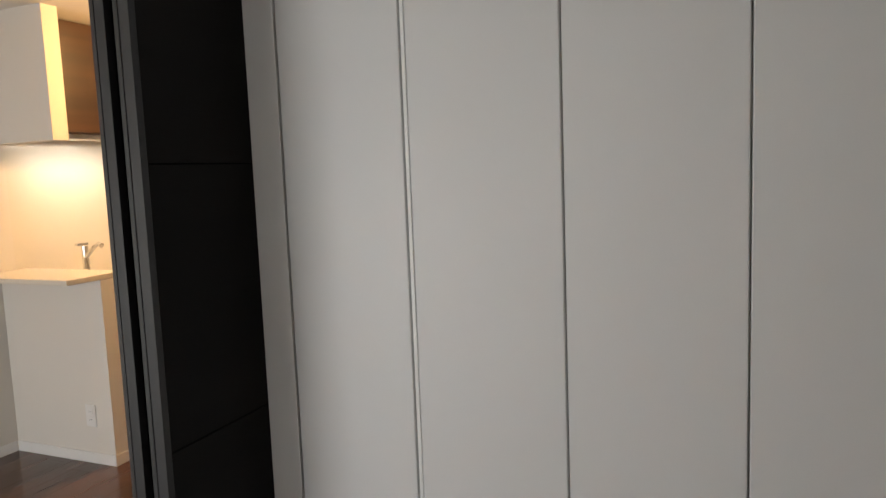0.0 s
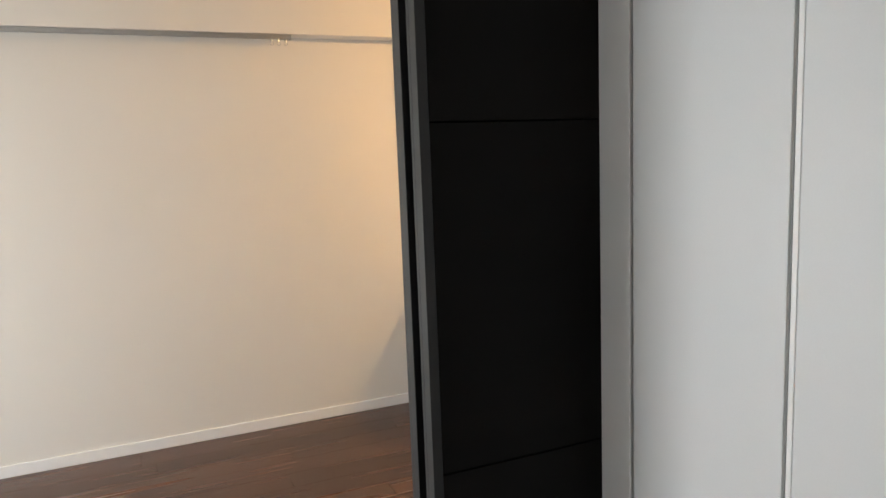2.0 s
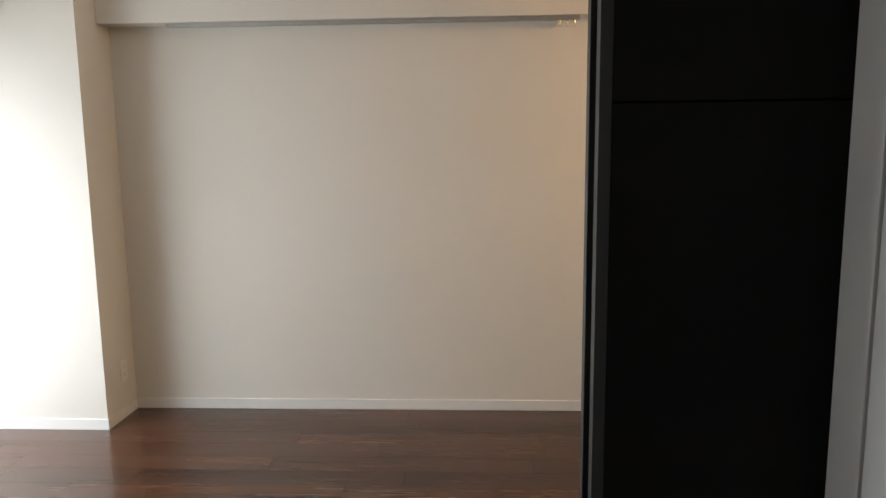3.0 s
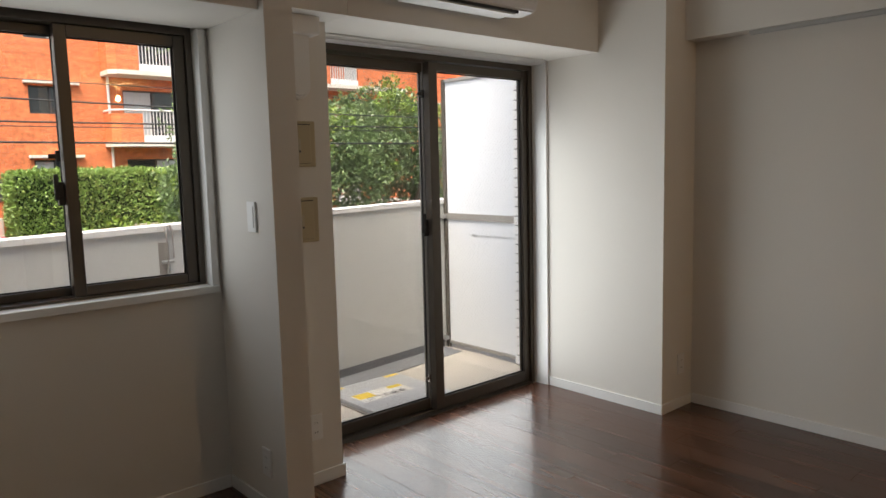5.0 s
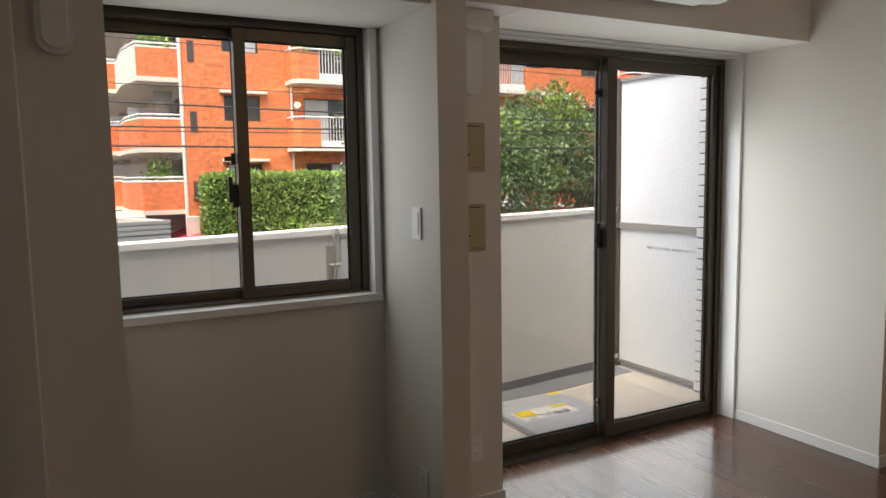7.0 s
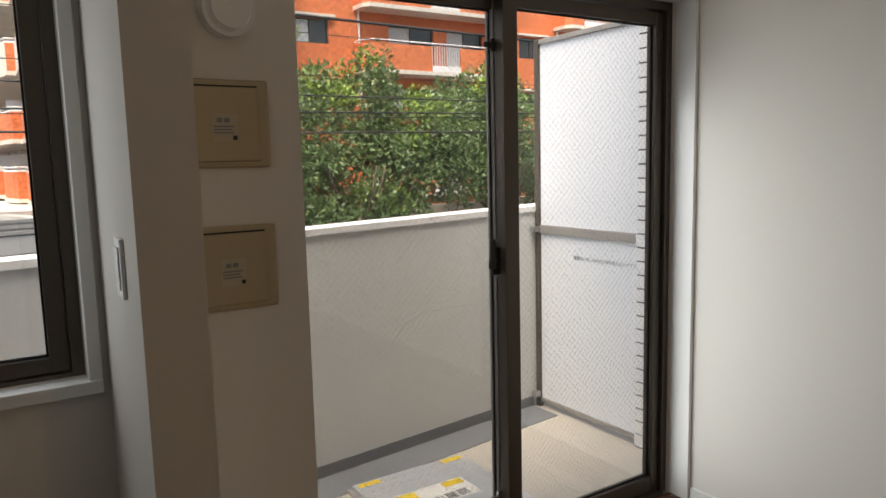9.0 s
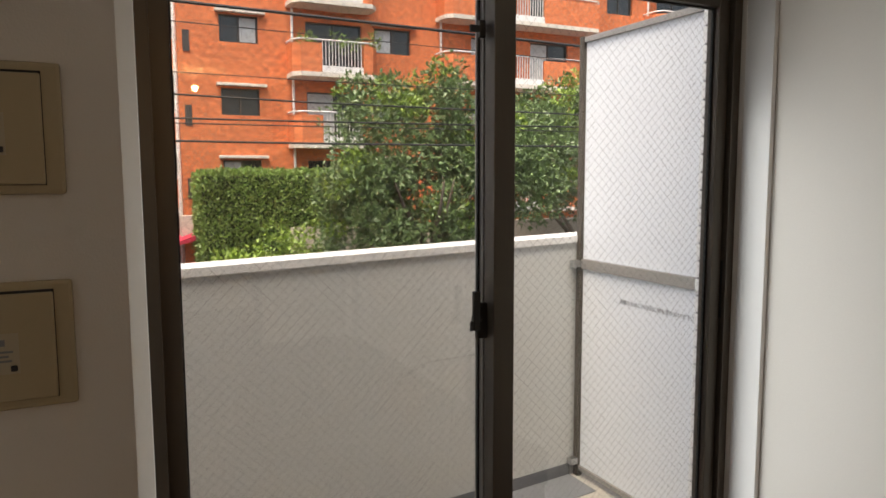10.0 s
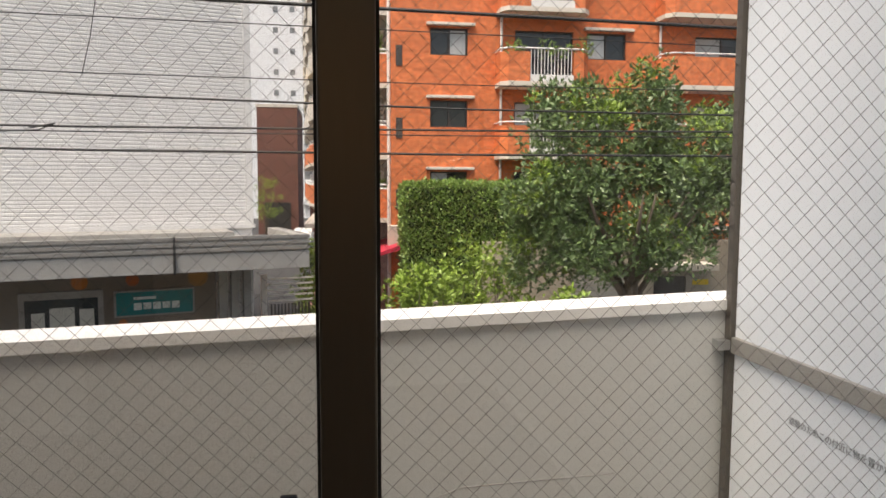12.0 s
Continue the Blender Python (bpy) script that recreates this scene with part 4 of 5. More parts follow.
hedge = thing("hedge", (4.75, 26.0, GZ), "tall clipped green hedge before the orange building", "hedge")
# dark box behind the leaves; its colour stands for the shade between them
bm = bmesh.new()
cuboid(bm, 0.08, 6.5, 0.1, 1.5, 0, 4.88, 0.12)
part("core", bm, HEDGE_SHADE, hedge)
rng = np.random.default_rng(5)
v, f = [], []
for _ in range(34000):
    u = rng.random()
    if u < 0.62:
        p, d = (rng.uniform(0, 6.5), rng.normal() * 0.05, rng.uniform(0, 4.95)), (0, -1, 0.25)
    elif u < 0.85:
        p, d = (rng.uniform(0, 6.5), rng.uniform(0, 1.5), 4.95 + rng.normal() * 0.05), (0, -0.2, 1)
    else:
        p, d = (rng.normal() * 0.05, rng.uniform(0, 1.5), rng.uniform(0, 4.95)), (-1, 0, 0.25)
    p = np.array(p) + 0.10 * np.array(noise.noise_vector(Vector(p) * 1.4))
    t = np.array(d, float) + rng.normal(size=3) * 0.75
    t /= np.linalg.norm(t)
    s = np.cross(t, rng.normal(size=3))
    s /= np.linalg.norm(s)
    z, k = rng.uniform(0.07, 0.15), len(v)
    v += [tuple(p), tuple(p + t * z * 0.5 + s * z * 0.28), tuple(p + t * z), tuple(p + t * z * 0.5 - s * z * 0.28)]
    f.append((k, k + 1, k + 2, k + 3))
raw_mesh("leaves", v, f, LEAF_HEDGE, hedge)

# ---- the orange apartment building
FY, STOREY = 28.5, 2.62
house = thing("apartment_building", (0, 0, 0), "orange-tiled apartment building with cream balcony slabs", "apartment building")
win_x = [(5.89, 7.29), (11.86, 13.42), (23.4, 24.9)]
# each bay: its ends, the length of its two tiled cheeks, and its glazed doors
bays = [(8.32, 11.62, 1.05, 0.62, [(9.07, 11.32)]), (14.55, 22.3, 3.15, 3.1, [(16.22, 18.5), (19.2, 21.2)]), (25.6, 29.0, 1.05, 0.62, [(26.4, 28.6)])]
tops = [4.66 + STOREY * k for k in range(-2, 5)]
holes = [(a, b, t - 0.98, t) for a, b in win_x for t in tops] + [(a, b, t - 1.85, t) for bay in bays for a, b in bay[4] for t in tops]
bm = bmesh.new()
pierced(bm, 4.45, 30.0, GZ, 17.5, FY, FY + 0.3, holes)
part("front_wall", bm, BRICK, house)
bm = bmesh.new()
cuboid(bm, 4.66, 30.0, FY + 0.31, 72.0, 15.2, 17.5)
cuboid(bm, 4.96, 30.0, FY + 3.0, 72.0, GZ, 15.2)
part("rear_block", bm, BRICK, house)


def far_window(parent, x0, x1, z0, z1, seed, hood=True):
    w = block("window", x0, x1, FY + 0.16, FY + 0.20, z0, z1, DARK_GLASS, parent)
    bm = bmesh.new()
    for b in ((x0, x1, z0, z0 + 0.05), (x0, x1, z1 - 0.05, z1), (x0, x0 + 0.05, z0, z1), (x1 - 0.05, x1, z0, z1), ((x0 + x1) / 2 - 0.03, (x0 + x1) / 2 + 0.03, z0, z1)):
        cuboid(bm, b[0], b[1], FY + 0.10, FY + 0.155, b[2], b[3])
    part("window_frame", bm, FRAME_DARK, w)
    k = random.Random(seed)
    if k.random() < 0.7:
        side = k.random() < 0.6
        a, b = ((x0 + x1) / 2 + 0.05, x1 - 0.07) if side else (x0 + 0.07, (x0 + x1) / 2 - 0.05)
        block("curtain", a, b, FY + 0.148, FY + 0.158, z0 + 0.06, z1 - 0.06, CURTAIN, w)
    if hood:
        block("hood", x0 - 0.16, x1 + 0.24, FY - 0.22, FY, z1 + 0.06, z1 + 0.17, CREAM, parent, "cream window hood", 0.02)


for i, (a, b) in enumerate(win_x):
    for j, t in enumerate(tops):
        far_window(house, a, b, t - 0.98, t, 10 * i + j)
for i, bay in enumerate(bays):
    for a, b in bay[4]:
        for j, t in enumerate(tops):
            far_window(house, a, b, t - 1.85, t, 100 + 10 * i + j, False)


def balcony(parent, x0, x1, c0, c1, z, y, seed, plants=False):
    """A balcony of the front: slab with rounded corners, tiled cheeks, a white railing in the middle."""
    d = 1.15
    bm = bmesh.new()
    prism(bm, [(x0 + 0.25, y - d), (x1 - 0.25, y - d), (x1, y - d + 0.3), (x1, y), (x0, y), (x0, y - d + 0.3)], "z", z - 0.16, z)
    b = part("balcony", bm, CREAM, parent, "cream balcony slab")
    bm = bmesh.new()
    prism(bm, [(x0 + 0.25, y - d + 0.02), (x0 + c0, y - d + 0.02), (x0 + c0, y - d + 0.14), (x0 + 0.30, y - d + 0.14), (x0 + 0.13, y - d + 0.35), (x0 + 0.13, y), (x0 + 0.01, y), (x0 + 0.01, y - d + 0.31)], "z", z + 0.001, z + 1.05)
    part("tiled_cheek", bm, BRICK, b)
    bm = bmesh.new()
    prism(bm, [(x1 - c1, y - d + 0.02), (x1 - 0.25, y - d + 0.02), (x1 - 0.01, y - d + 0.31), (x1 - 0.01, y), (x1 - 0.13, y), (x1 - 0.13, y - d + 0.35), (x1 - 0.30, y - d + 0.14), (x1 - c1, y - d + 0.14)], "z", z + 0.001, z + 1.05)
    part("tiled_cheek", bm, BRICK, b)
    bm = bmesh.new()
    tube(bm, [(x0 + 0.02, y, z + 1.17), (x0 + 0.02, y - d + 0.33, z + 1.17), (x0 + 0.27, y - d + 0.05, z + 1.17), (x1 - 0.27, y - d + 0.05, z + 1.17), (x1 - 0.02, y - d + 0.33, z + 1.17), (x1 - 0.02, y, z + 1.17)], 0.035, 6)
    k = x0 + c0 + 0.04
    while k < x1 - c1 - 0.02:
        cuboid(bm, k - 0.014, k + 0.014, y - d + 0.06, y - d + 0.09, z + 0.24, z + 1.17)
        k += 0.125
    cuboid(bm, x0 + c0, x1 - c1, y - d + 0.05, y - d + 0.10, z + 0.18, z + 0.25)
    cuboid(bm, x0 + c0, x1 - c1, y - d + 0.04, y - d + 0.14, z + 0.0, z + 0.18)
    part("railing", bm, RAIL_WHITE, b, "white painted railing")
    if plants:
        r = np.random.default_rng(seed)
        cs = [(r.uniform(x0 + 0.1, x1 - 0.1), y - d + r.uniform(0, 0.4), z + 1.0 + r.uniform(0, 0.45)) for _ in range(16)]
        leaf_cloud("balcony_plants", cs, [0.22] * 16, 14, 0.14, LEAF_HEDGE, b, seed, label="potted green plants")


for i, (a, b, c0, c1, _) in enumerate(bays):
    for j in range(-1, 5):
        balcony(house, a, b, c0, c1, 5.27 + STOREY * (j - 1), FY, 50 + 10 * i + j, (i, j) in ((0, 1), (0, 2)))
    rodx = bmesh.new()
    rod(rodx, (a + 0.22, FY - 0.06, GZ), (a + 0.22, FY - 0.06, 15.0), 0.05, sides=8)
    part("downpipe", rodx, RAIL_WHITE, house, "pale downpipe")
bm = bmesh.new()
rod(bm, (4.38, FY + 0.25, GZ), (4.38, FY + 0.25, 15.0), 0.07, sides=8)
part("downpipe", bm, RAIL_WHITE, house, "pale downpipe")

# the wing along the side street: each unit juts further out than the one before, with a chamfered corner
fronts = [2.86, 2.20, 1.60, 1.15, 0.80, 0.50, 0.20, -0.05, -0.25]
XIN = 4.43
for u in range(9):
    y0 = 28.85 + 4.9 * u
    f0, f1 = fronts[u], fronts[u] - 0.36
    xr = XIN if u == 0 else fronts[u - 1] - 0.2
    bm = bmesh.new()
    cuboid(bm, XIN + 0.02 - 0.35 * u, XIN + 0.3, y0 + 0.45, y0 + 4.9, 0.1, 15.2)
    part("side_wall", bm, CREAM, house)
    for j in range(6):
        z = (0.30 if j == 0 else 0.03 + STOREY * j) + 0.05 * u
        bm = bmesh.new()
        prism(bm, [(xr, y0 - 0.04), (xr, y0 + 0.4), (XIN, y0 + 0.4), (XIN, y0 + 4.88), (f1 - 0.04, y0 + 4.88), (f1 - 0.04, y0 + 1.75), (f0 - 0.04, y0 - 0.04)], "z", z - 0.17, z)
        sl = part("side_balcony", bm, CREAM, house, "cream slab of a stepped side balcony")
        bm = bmesh.new()
        cuboid(bm, f0, xr - 0.005, y0, y0 + 0.12, z + 0.001, z + 1.06)
        part("tiled_balustrade", bm, BRICK, sl)
        bm = bmesh.new()
        prism(bm, [(f0 - 0.002, y0), (f0 - 0.002, y0 + 0.14), (f1 + 0.12, y0 + 1.8), (f1 + 0.12, y0 + 4.8), (f1, y0 + 4.8), (f1, y0 + 1.76)], "z", z + 0.001, z + 1.06)
        part("chamfered_balustrade", bm, BRICK if j < 2 else CREAM, sl, "" if j < 2 else "cream painted chamfered balustrade")
        bm = bmesh.new()
        tube(bm, [(xr, y0 + 0.06, z + 1.24), (f0 + 0.02, y0 + 0.06, z + 1.24), (f1 + 0.06, y0 + 1.78, z + 1.24), (f1 + 0.06, y0 + 4.7, z + 1.24)], 0.04, 6)
        tube(bm, [(xr, y0 + 0.06, z + 1.085), (f0 + 0.02, y0 + 0.06, z + 1.085), (f1 + 0.06, y0 + 1.78, z + 1.085), (f1 + 0.06, y0 + 4.7, z + 1.085)], 0.05, 6)
        part("handrail", bm, RAIL_WHITE, sl, "white handrail")
        block("partition_panel", f1 + 0.35, XIN - 0.35 * u, y0 + 4.1, y0 + 4.16, z + 0.02, z + 1.85, TOWER, sl, "white privacy panel between balconies")
        block("balcony_door", XIN - 0.03 - 0.35 * u, XIN - 0.005 - 0.35 * u, y0 + 1.0, y0 + 3.4, z + 0.05, z + 1.95, DARK_GLASS, sl)
        if u == 0 and j != 1:
            r = np.random.default_rng(70 + j)
            cs = [(r.uniform(f0 + 0.3, XIN - 0.35), y0 + r.uniform(0.3, 0.9), z + 1.15 + r.uniform(-0.2, 0.55)) for _ in range(20)]
            leaf_cloud("balcony_plants", cs, [0.28] * 20, 18, 0.17, LEAF_HEDGE, sl, 90 + j, label="potted green plants")
        if u == 0 and j == 1:
            block("outdoor_unit", 3.55, 4.25, y0 + 1.2, y0 + 1.5, z + 1.75, z + 2.25, ALU_LIGHT, sl, "hung air-conditioner outdoor unit", 0.03)
    if u > 1:
        block("pillar", f1 + 0.3, f1 + 0.7, y0 + 4.3, y0 + 4.7, GZ, 0.1, BRICK_BROWN, house)
block("porch_roof", 1.25, 2.88, 28.6, 41.0, -0.05, 0.12, CREAM, house, "pale flat roof of the entrance porch", 0.02)
block("corner_block", 4.30, 4.72, FY - 0.36, FY - 0.004, -0.75, 0.05, CREAM, house, "cream rendered block at the building corner", 0.02)
bm = bmesh.new()
cuboid(bm, 4.9, 5.2, 29.0, 70.0, GZ, 0.0)
part("ground_floor_wall", bm, BRICK_BROWN, house, "brown-tiled recessed entrance wall")
for j in range(5):
    z = 3.25 + STOREY * (j - 1)
    bm = bmesh.new()
    cuboid(bm, 4.62, 4.86, FY - 0.03, FY - 0.002, z, z + 0.75)
    part("slit_window", bm, FRAME_DARK, house, "narrow dark corner window")

# awning over the side entrance
aw = thing("awning", (4.10, 27.15, -0.98), "crimson fabric awning over a doorway", "awning")
bm = bmesh.new()
prism(bm, [(0, 0.22), (-1.05, -0.06), (-1.05, 0.03), (0.0, 0.40)], "y", -0.1, 4.4)
bmesh.ops.translate(bm, vec=(0.55, 0, 0), verts=bm.verts)
part("canopy", bm, AWNING, aw)
for y in (-0.05, 4.3):
    bm = bmesh.new()
    rod(bm, (-0.45, y, -2.37), (-0.45, y, 0), 0.022, sides=8)
    part("post", bm, FRAME_DARK, aw)

# beige street wall with a small roofed gate
sw = thing("street_wall", (0, 19.0, GZ), "beige plastered street wall with a low gate hood", "wall")
bm = bmesh.new()
pierced(bm, 6.0, 30.0, 0, 3.55, 0, 0.2, [(10.38, 11.24, 0, 2.65)])
part("wall", bm, WALL_BEIGE, sw)
block("gate_hood", 10.1, 11.75, -0.7, 0.0, 2.86, 3.02, CREAM, sw, "cream concrete hood", 0.02)
block("gate", 10.38, 11.24, 0.05, 0.10, 0, 2.65, FRAME_DARK, sw, "dark metal gate")
for k in range(16):
    block("shutter_slat", 8.2, 9.7, -0.05 + 0.0, -0.02, 0.5 + 0.14 * k, 0.62 + 0.14 * k, CONCRETE, sw)
block("yellow_notice", 11.42, 11.85, -0.012, -0.002, 2.42, 2.56, YELLOW, sw)
lw = thing("garden_wall", (4.3, 17.9, GZ), "low beige garden wall beside the forecourt", "wall", turn=-40)
block("wall", 0, 2.6, 0, 0.14, 0, 2.35, WALL_BEIGE, lw)

# the white building with the canopy and teal sign, turned to the street
wb = thing("white_building", (-1.82, 16.70, 0), "white metal-sided building with a grey canopy over its shop front", "building", turn=18)
RX = 2.68
prof, z = [], 0.70
while z < 9.5:
    prof += [(0.0, z), (-0.007, z + 0.012), (-0.007, z + 0.052), (0.0, z + 0.064)]
    z += 0.072
vv, ff = [], []
for p, q in prof:
    vv += [(-9.0, p, q), (RX, p, q)]
for k in range(len(prof) - 1):
    ff.append((2 * k, 2 * k + 1, 2 * k + 3, 2 * k + 2))
raw_mesh("siding", vv, ff, SIDING, wb, "horizontal white metal siding")
block("body", -9.0, RX - 0.003, 0.003, 14.0, GZ, 9.5, SIDING, wb)
block("corner_trim", RX - 0.12, RX + 0.02, -0.03, 0.0, 0.70, 9.5, SIDING, wb, "", 0.01)
block("base_flashing", -9.0, RX + 0.05, -0.06, 0.0, 0.62, 0.70, SIDING, wb)
CANX = 3.20
block("canopy_slab", -9.0, CANX, -2.5, -0.002, 0.02, 0.34, CONCRETE, wb, "stained concrete canopy edge", 0.01)
block("canopy_upstand", -9.0, CANX - 0.02, -2.5, -2.3, 0.345, 0.62, CONCRETE, wb, "", 0.01)
for zz in (0.40, 0.50, 0.60):
    block("metal_fascia", -9.0, CANX - 0.015, -2.53, -2.503, zz - 0.035, zz + 0.030, ALU_LIGHT, wb, "", 0.004)
block("fascia_joint", 0.86, 0.90, -2.545, -2.505, 0.0, 0.64, GAP, wb)
block("canopy_end_upstand", CANX - 0.22, CANX - 0.02, -2.298, -0.062, 0.345, 0.62, CONCRETE, wb, "", 0.01)
for zz in (0.40, 0.50, 0.60):
    block("metal_fascia", CANX - 0.018, CANX + 0.008, -2.5, -0.07, zz - 0.035, zz + 0.030, ALU_LIGHT, wb, "", 0.004)
block("upper_step", -9.0, CANX - 1.1, -1.2, -0.061, 0.345, 0.62, CONCRETE, wb)
block("shop_front", -9.0, 1.9, -0.06, -0.002, GZ, 0.018, mat("dim_shop_front", (0.20, 0.16, 0.125), 0.6, vary=0.35, scale=0.7), wb)
for a, b in ((1.95, 2.12), (2.2, 2.35), (2.45, 2.6)):
    block("column", a, b, -0.14, -0.003, GZ, 0.018, CONCRETE, wb)
for a, b, mm in ((-0.75, -0.45, (0.55, 0.18, 0.03)), (1.35, 1.75, (0.42, 0.2, 0.04)), (0.2, 0.45, (0.5, 0.13, 0.03)), (0.05, 0.22, (0.5, 0.16, 0.04))):
    bm = bmesh.new()
    zc = -0.35 if a != 0.05 else -1.2
    prism(bm, [((a + b) / 2 + (b - a) / 2 * math.cos(t * math.pi / 5), zc + (b - a) / 2 * math.sin(t * math.pi / 5)) for t in range(10)], "y", -0.068, -0.0605)
    part("painted_spot", bm, mat("orange_paint", mm, 0.6), wb)
sign = thing("shop_sign", (-1.82, 16.70, -0.80), "teal shop sign with pale lettering in a grey frame", "sign", turn=18)
block("frame", -0.02, 1.47, -0.15, -0.07, -0.27, 0.25, ALU_LIGHT, sign, "", 0.006)
block("face", 0.02, 1.43, -0.158, -0.1505, -0.235, 0.215, TEAL, sign)
for k in range(5):
    block("letter_bar", 0.33 + 0.175 * k, 0.475 + 0.175 * k, -0.162, -0.1585, -0.14 + 0.01 * (k % 2), 0.0, SIGN_WHITE, sign)
block("letter_bar", 0.33, 0.74, -0.162, -0.1585, 0.065, 0.12, SIGN_WHITE, sign)
shopw = thing("shop_window", (-3.36, 16.20, -1.0), "framed shop notice window under the canopy", "window", turn=18)
block("frame", 0, 1.42, -0.14, -0.065, -1.2, 0.5, ALU_LIGHT, shopw, "", 0.006)
block("pane", 0.1, 1.32, -0.148, -0.1405, -1.1, 0.36, DARK_GLASS, shopw)
for a, b, c, d in ((0.2, 0.42, -0.25, 0.12), (0.5, 0.92, -0.35, 0.2), (1.0, 1.25, -0.22, 0.15), (0.98, 1.26, -0.6, -0.28), (0.2, 0.44, -0.6, -0.3), (0.5, 0.9, -0.8, -0.4)):
    block("paper_notice", a, b, -0.152, -0.1485, c, d, PAPER, shopw)

gate = thing("slatted_gate", (0.98, 17.7, GZ), "dark slatted side gate with a planted trellis", "gate", turn=18)
for k in range(12):
    block("upright", 0.08 + 0.075 * k, 0.11 + 0.075 * k, -0.02, 0.0, 0.0, 2.35, FRAME_DARK, gate)
for k in range(5):
    block("cross_slat", 0.0, 1.0, -0.05, -0.022, 2.4 + 0.12 * k, 2.44 + 0.12 * k, CREAM, gate)
block("gate_post", -0.12, 0.0, -0.06, 0.04, 0, 3.0, CREAM, gate)

# distance: brown block and white tower
bb = thing("brown_block", (-5.5, 75.0, GZ), "brown-tiled block far down the street", "building")
bm = bmesh.new()
cuboid(bm, 0, 3.95, 0, 10, 0, 12.6)
part("walls", bm, BRICK_BROWN, bb)
block("coping", -0.05, 4.0, -0.05, 10, 12.6, 12.9, CREAM, bb)
block("door_recess", 0.6, 3.2, -0.05, -0.002, 0, 3.2, GAP, bb)
tw = thing("white_tower", (-14.0, 110.0, GZ), "white high-rise apartment tower far away", "apartment building")
bm = bmesh.new()
cuboid(bm, 0, 17.0, 0, 14, 0, 62)
part("walls", bm, TOWER, tw)
for j in range(18):
    for i, x in enumerate((7.2, 9.6)):
        block("window", x, x + 0.7, -0.06, -0.002, 3.0 + 3.0 * j, 3.8 + 3.0 * j, HAZED_GLASS, tw)
    for i, x in enumerate((11.4, 13.2, 15.0)):
        bl = block("loggia", x, x + 1.2, -0.05, -0.002, 2.7 + 3.0 * j, 4.1 + 3.0 * j, HAZED_GLASS, tw)
        block("loggia_parapet", x - 0.15, x + 1.3, -0.9, -0.06, 2.0 + 3.0 * j, 2.75 + 3.0 * j, TOWER, bl)


def car(x, y, turn, paint, label):
    ob = thing("parked_car", (x, y, GZ), label, "car", "parked cars", turn=turn)
    bm = bmesh.new()
    prism(bm, [(-2.0, 0.28), (2.0, 0.28), (2.05, 0.72), (1.25, 0.86), (0.75, 1.38), (-1.35, 1.42), (-1.95, 0.92)], "x", -0.82, 0.82)
    bmesh.ops.bevel(bm, geom=bm.edges[:], offset=0.07, segments=2, affect="EDGES")
    part("body", bm, paint, ob)
    bm = bmesh.new()
    prism(bm, [(1.12, 0.90), (0.72, 1.30), (-1.30, 1.33), (-1.75, 0.95)], "x", -0.825, 0.825)
    part("side_glass", bm, DARK_GLASS, ob)
    for wx in (-0.8, 0.8):
        for wy in (-1.25, 1.25):
            bm = bmesh.new()
            rod(bm, (wx - 0.09, wy, 0.31), (wx + 0.09, wy, 0.31), 0.31, sides=20)
            w = part("wheel", bm, RUBBER, ob)
            bm = bmesh.new()
            rod(bm, (wx - 0.095, wy, 0.31), (wx + 0.095, wy, 0.31), 0.18, sides=16)
            part("rim", bm, STEEL, w)


car(-0.3, 62, 0, CAR_WHITE, "small white car parked down the side street")
car(-2.2, 48, 10, CAR_SILVER, "silver car parked by the side street")
car(1.2, 58, 0, CAR_SILVER, "silver car parked under the balconies")

# overhead cables along the street
def cable(points, r, group="street cables"):
    bm = bmesh.new()
    tube(bm, points, r, 6)
    ob = tagged(new("overhead_cable", mesh_of("overhead_cable", bm, CABLE)), "black overhead cable strung along the street", "cable", group)
    return ob


def strung(z_left, z_mid, z_right, r, y=10.0, tilt=0.0):
    xs = [-24 + 4 * k for k in range(17)]
    pts = []
    for x in xs:
        s = (x - 2.5) / 5.0
        z = z_mid + (z_right - z_left) / 2 * s + ((z_right + z_left) / 2 - z_mid) * s * s * 0.35
        pts.append((x, y + tilt * (x - 2.5), z))
    cable(pts, r)


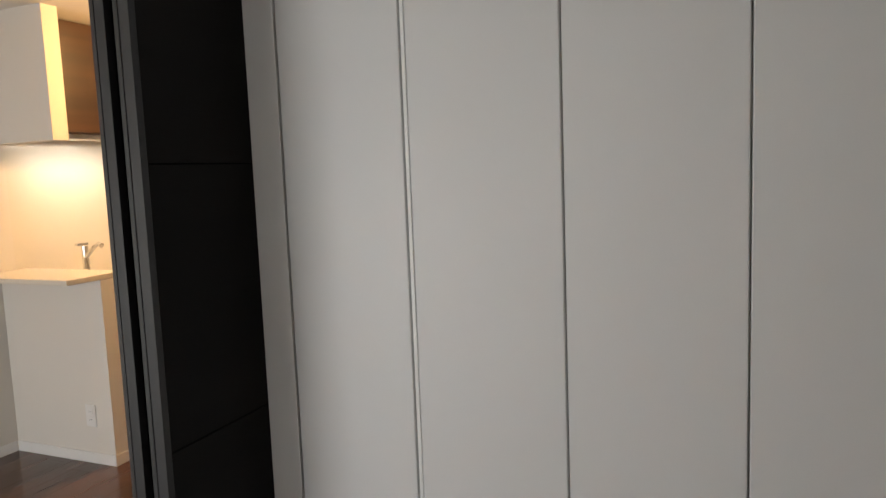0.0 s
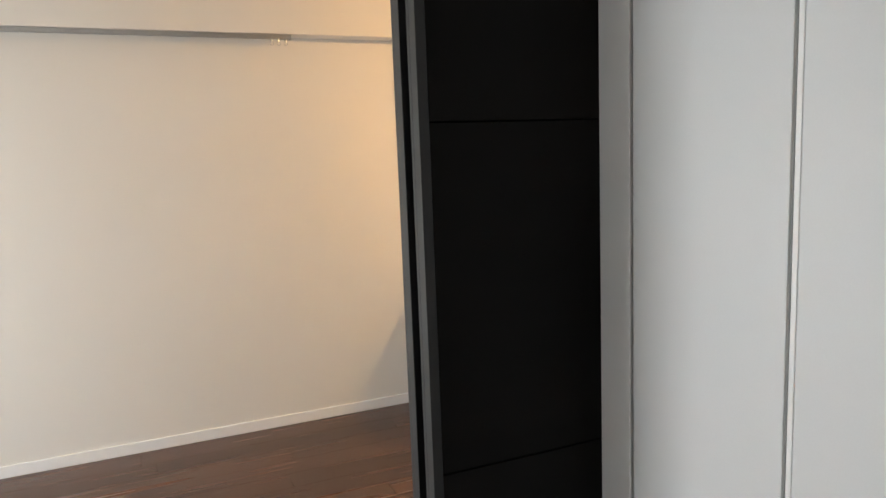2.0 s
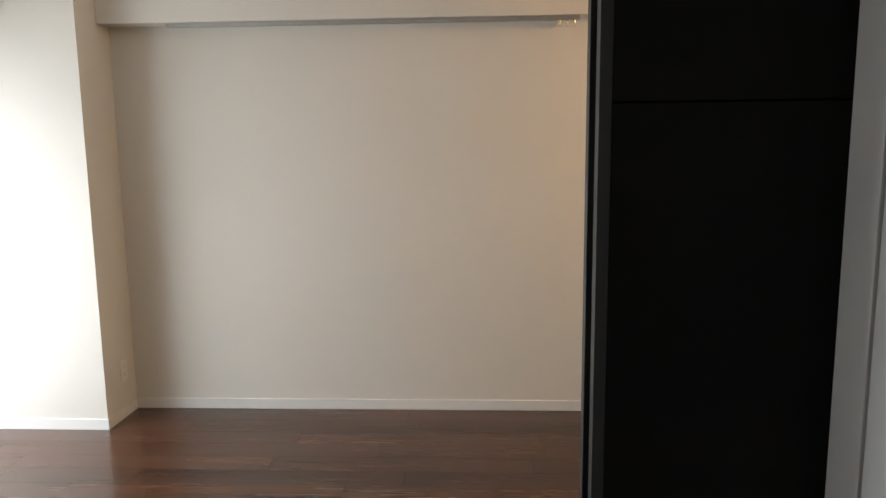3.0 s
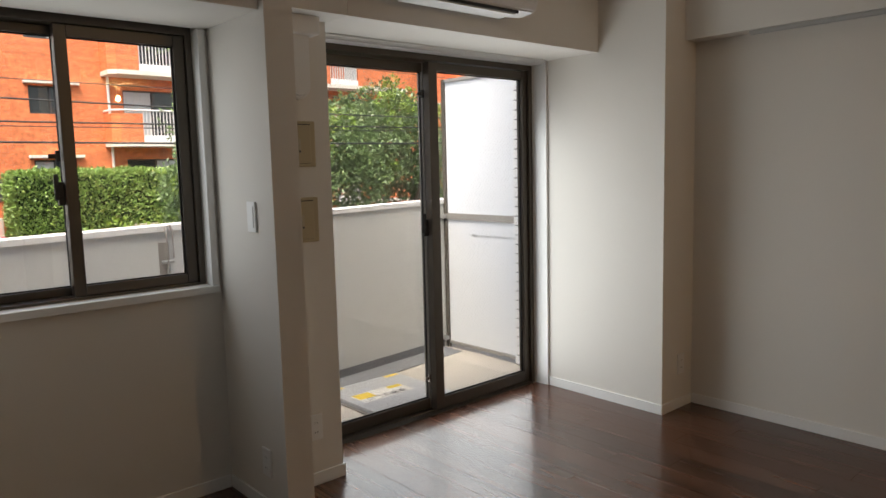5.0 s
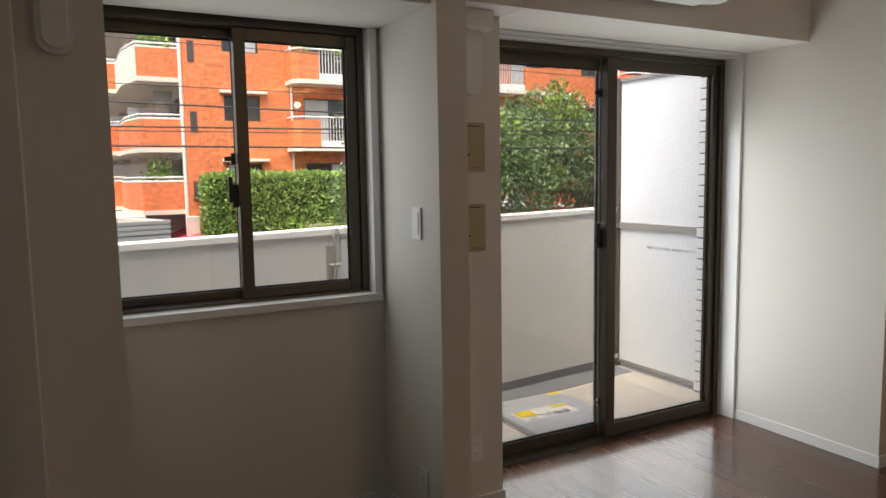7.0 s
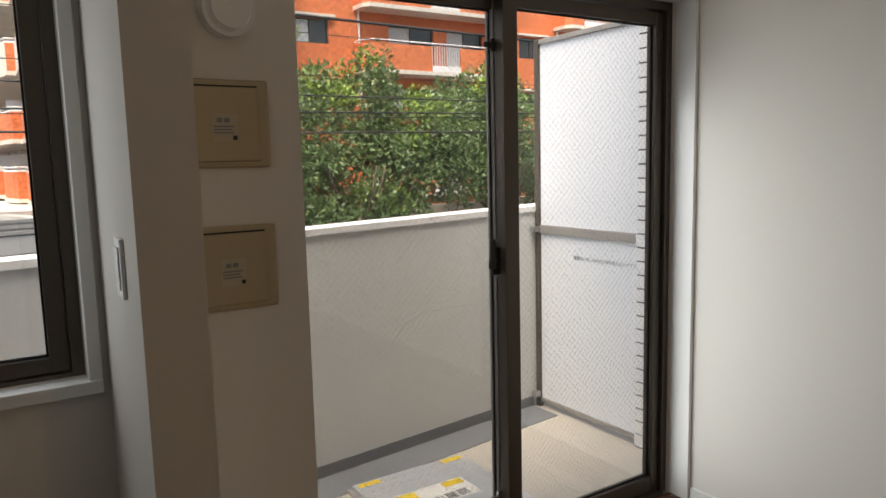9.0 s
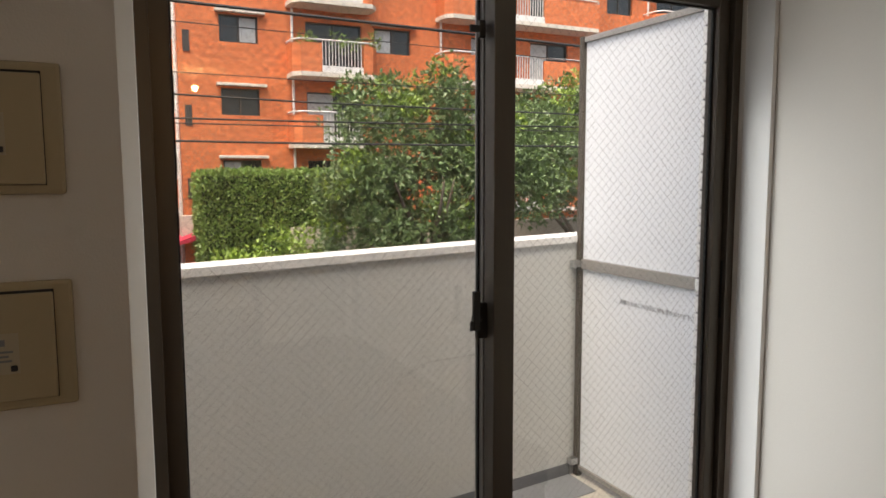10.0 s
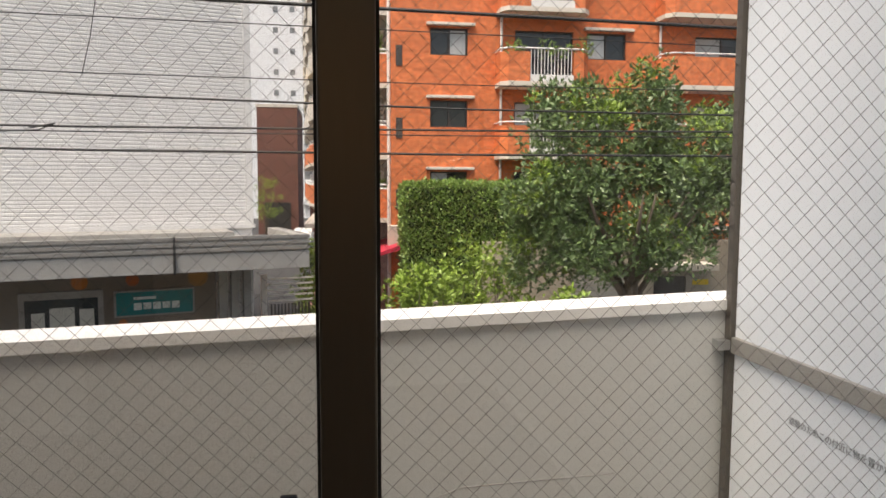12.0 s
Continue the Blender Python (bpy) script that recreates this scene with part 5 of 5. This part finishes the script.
strung(1.93, 1.855, 1.91, 0.014)
strung(2.14, 2.11, 2.185, 0.012)
strung(2.09, 2.055, 2.12, 0.007)
strung(2.60, 2.37, 2.43, 0.012)
strung(2.73, 2.62, 2.66, 0.006)
strung(3.46, 3.40, 3.32, 0.020)
strung(3.22, 3.18, 3.10, 0.006)
cable([(-0.55, 10.0, 2.08), (-0.30, 9.98, 2.13), (-0.45, 9.96, 2.06), (-0.9, 9.98, 2.04), (-2.0, 10.0, 2.1)], 0.008)
cable([(0.0, 9.9, 2.6), (0.08, 9.95, 3.0), (0.2, 10.0, 3.8)], 0.005)

for px in (-24.0, 40.0):
    pole = thing("utility_pole", (px, 10.0, GZ), "grey concrete utility pole carrying the cables", "utility pole", "utility poles")
    bm = bmesh.new()
    rod(bm, (0, 0, 0), (0, 0, 9.5), 0.17, 0.11, 16)
    part("mast", bm, CONCRETE, pole)
    block("crossarm", -0.05, 0.05, -0.9, 0.9, 6.6, 6.7, ALU_LIGHT, pole)

# ---------------------------------------------------------------- tile courses and floor planks
tile_bm = bmesh.new()
cuboid(tile_bm, -0.005, 0.005, -0.114, 0.114, -0.0303, 0.0303, 0.002)
tile_me = mesh_of("tile", tile_bm, TILE_WHITE)
for k in range(42):
    ob = new("tile", tile_me)
    ob.parent = end_wall
    ob.location = (3.7185, 3.344, -0.012 + 0.069 * k)

PW, PL = 0.145, 1.212
k = 0
plank_meshes = {}
rnd = random.Random(3)
x = LEFT
while x < XW - 0.001:
    w = min(PW, XW - x)
    y = BACK - rnd.uniform(0, PL)
    while y < Y_DOOR:
        a, b = max(y, BACK), min(y + PL, Y_DOOR)
        if b - a > 0.02:
            key = (round(w, 3), round(b - a, 3))
            if key not in plank_meshes:
                bm = bmesh.new()
                g = 0.0004
                v8 = [(g, g, -0.012), (w - g, g, -0.012), (w - g, b - a - g, -0.012), (g, b - a - g, -0.012)]
                c = 0.0004
                rings = [v8, [(px, py, -c) for px, py, _ in v8], [(g + c, g + c, 0), (w - g - c, g + c, 0), (w - g - c, b - a - g - c, 0), (g + c, b - a - g - c, 0)]]
                vs = [[bm.verts.new(p) for p in ring] for ring in rings]
                for r0, r1 in zip(vs, vs[1:]):
                    for q in range(4):
                        bm.faces.new((r0[q], r0[(q + 1) % 4], r1[(q + 1) % 4], r1[q]))
                bm.faces.new(vs[-1])
                plank_meshes[key] = mesh_of("plank", bm, PLANK)
            ob = new("plank", plank_meshes[key])
            ob.parent = floor
            ob.location = (x, a, 0)
        y += PL
    x += PW
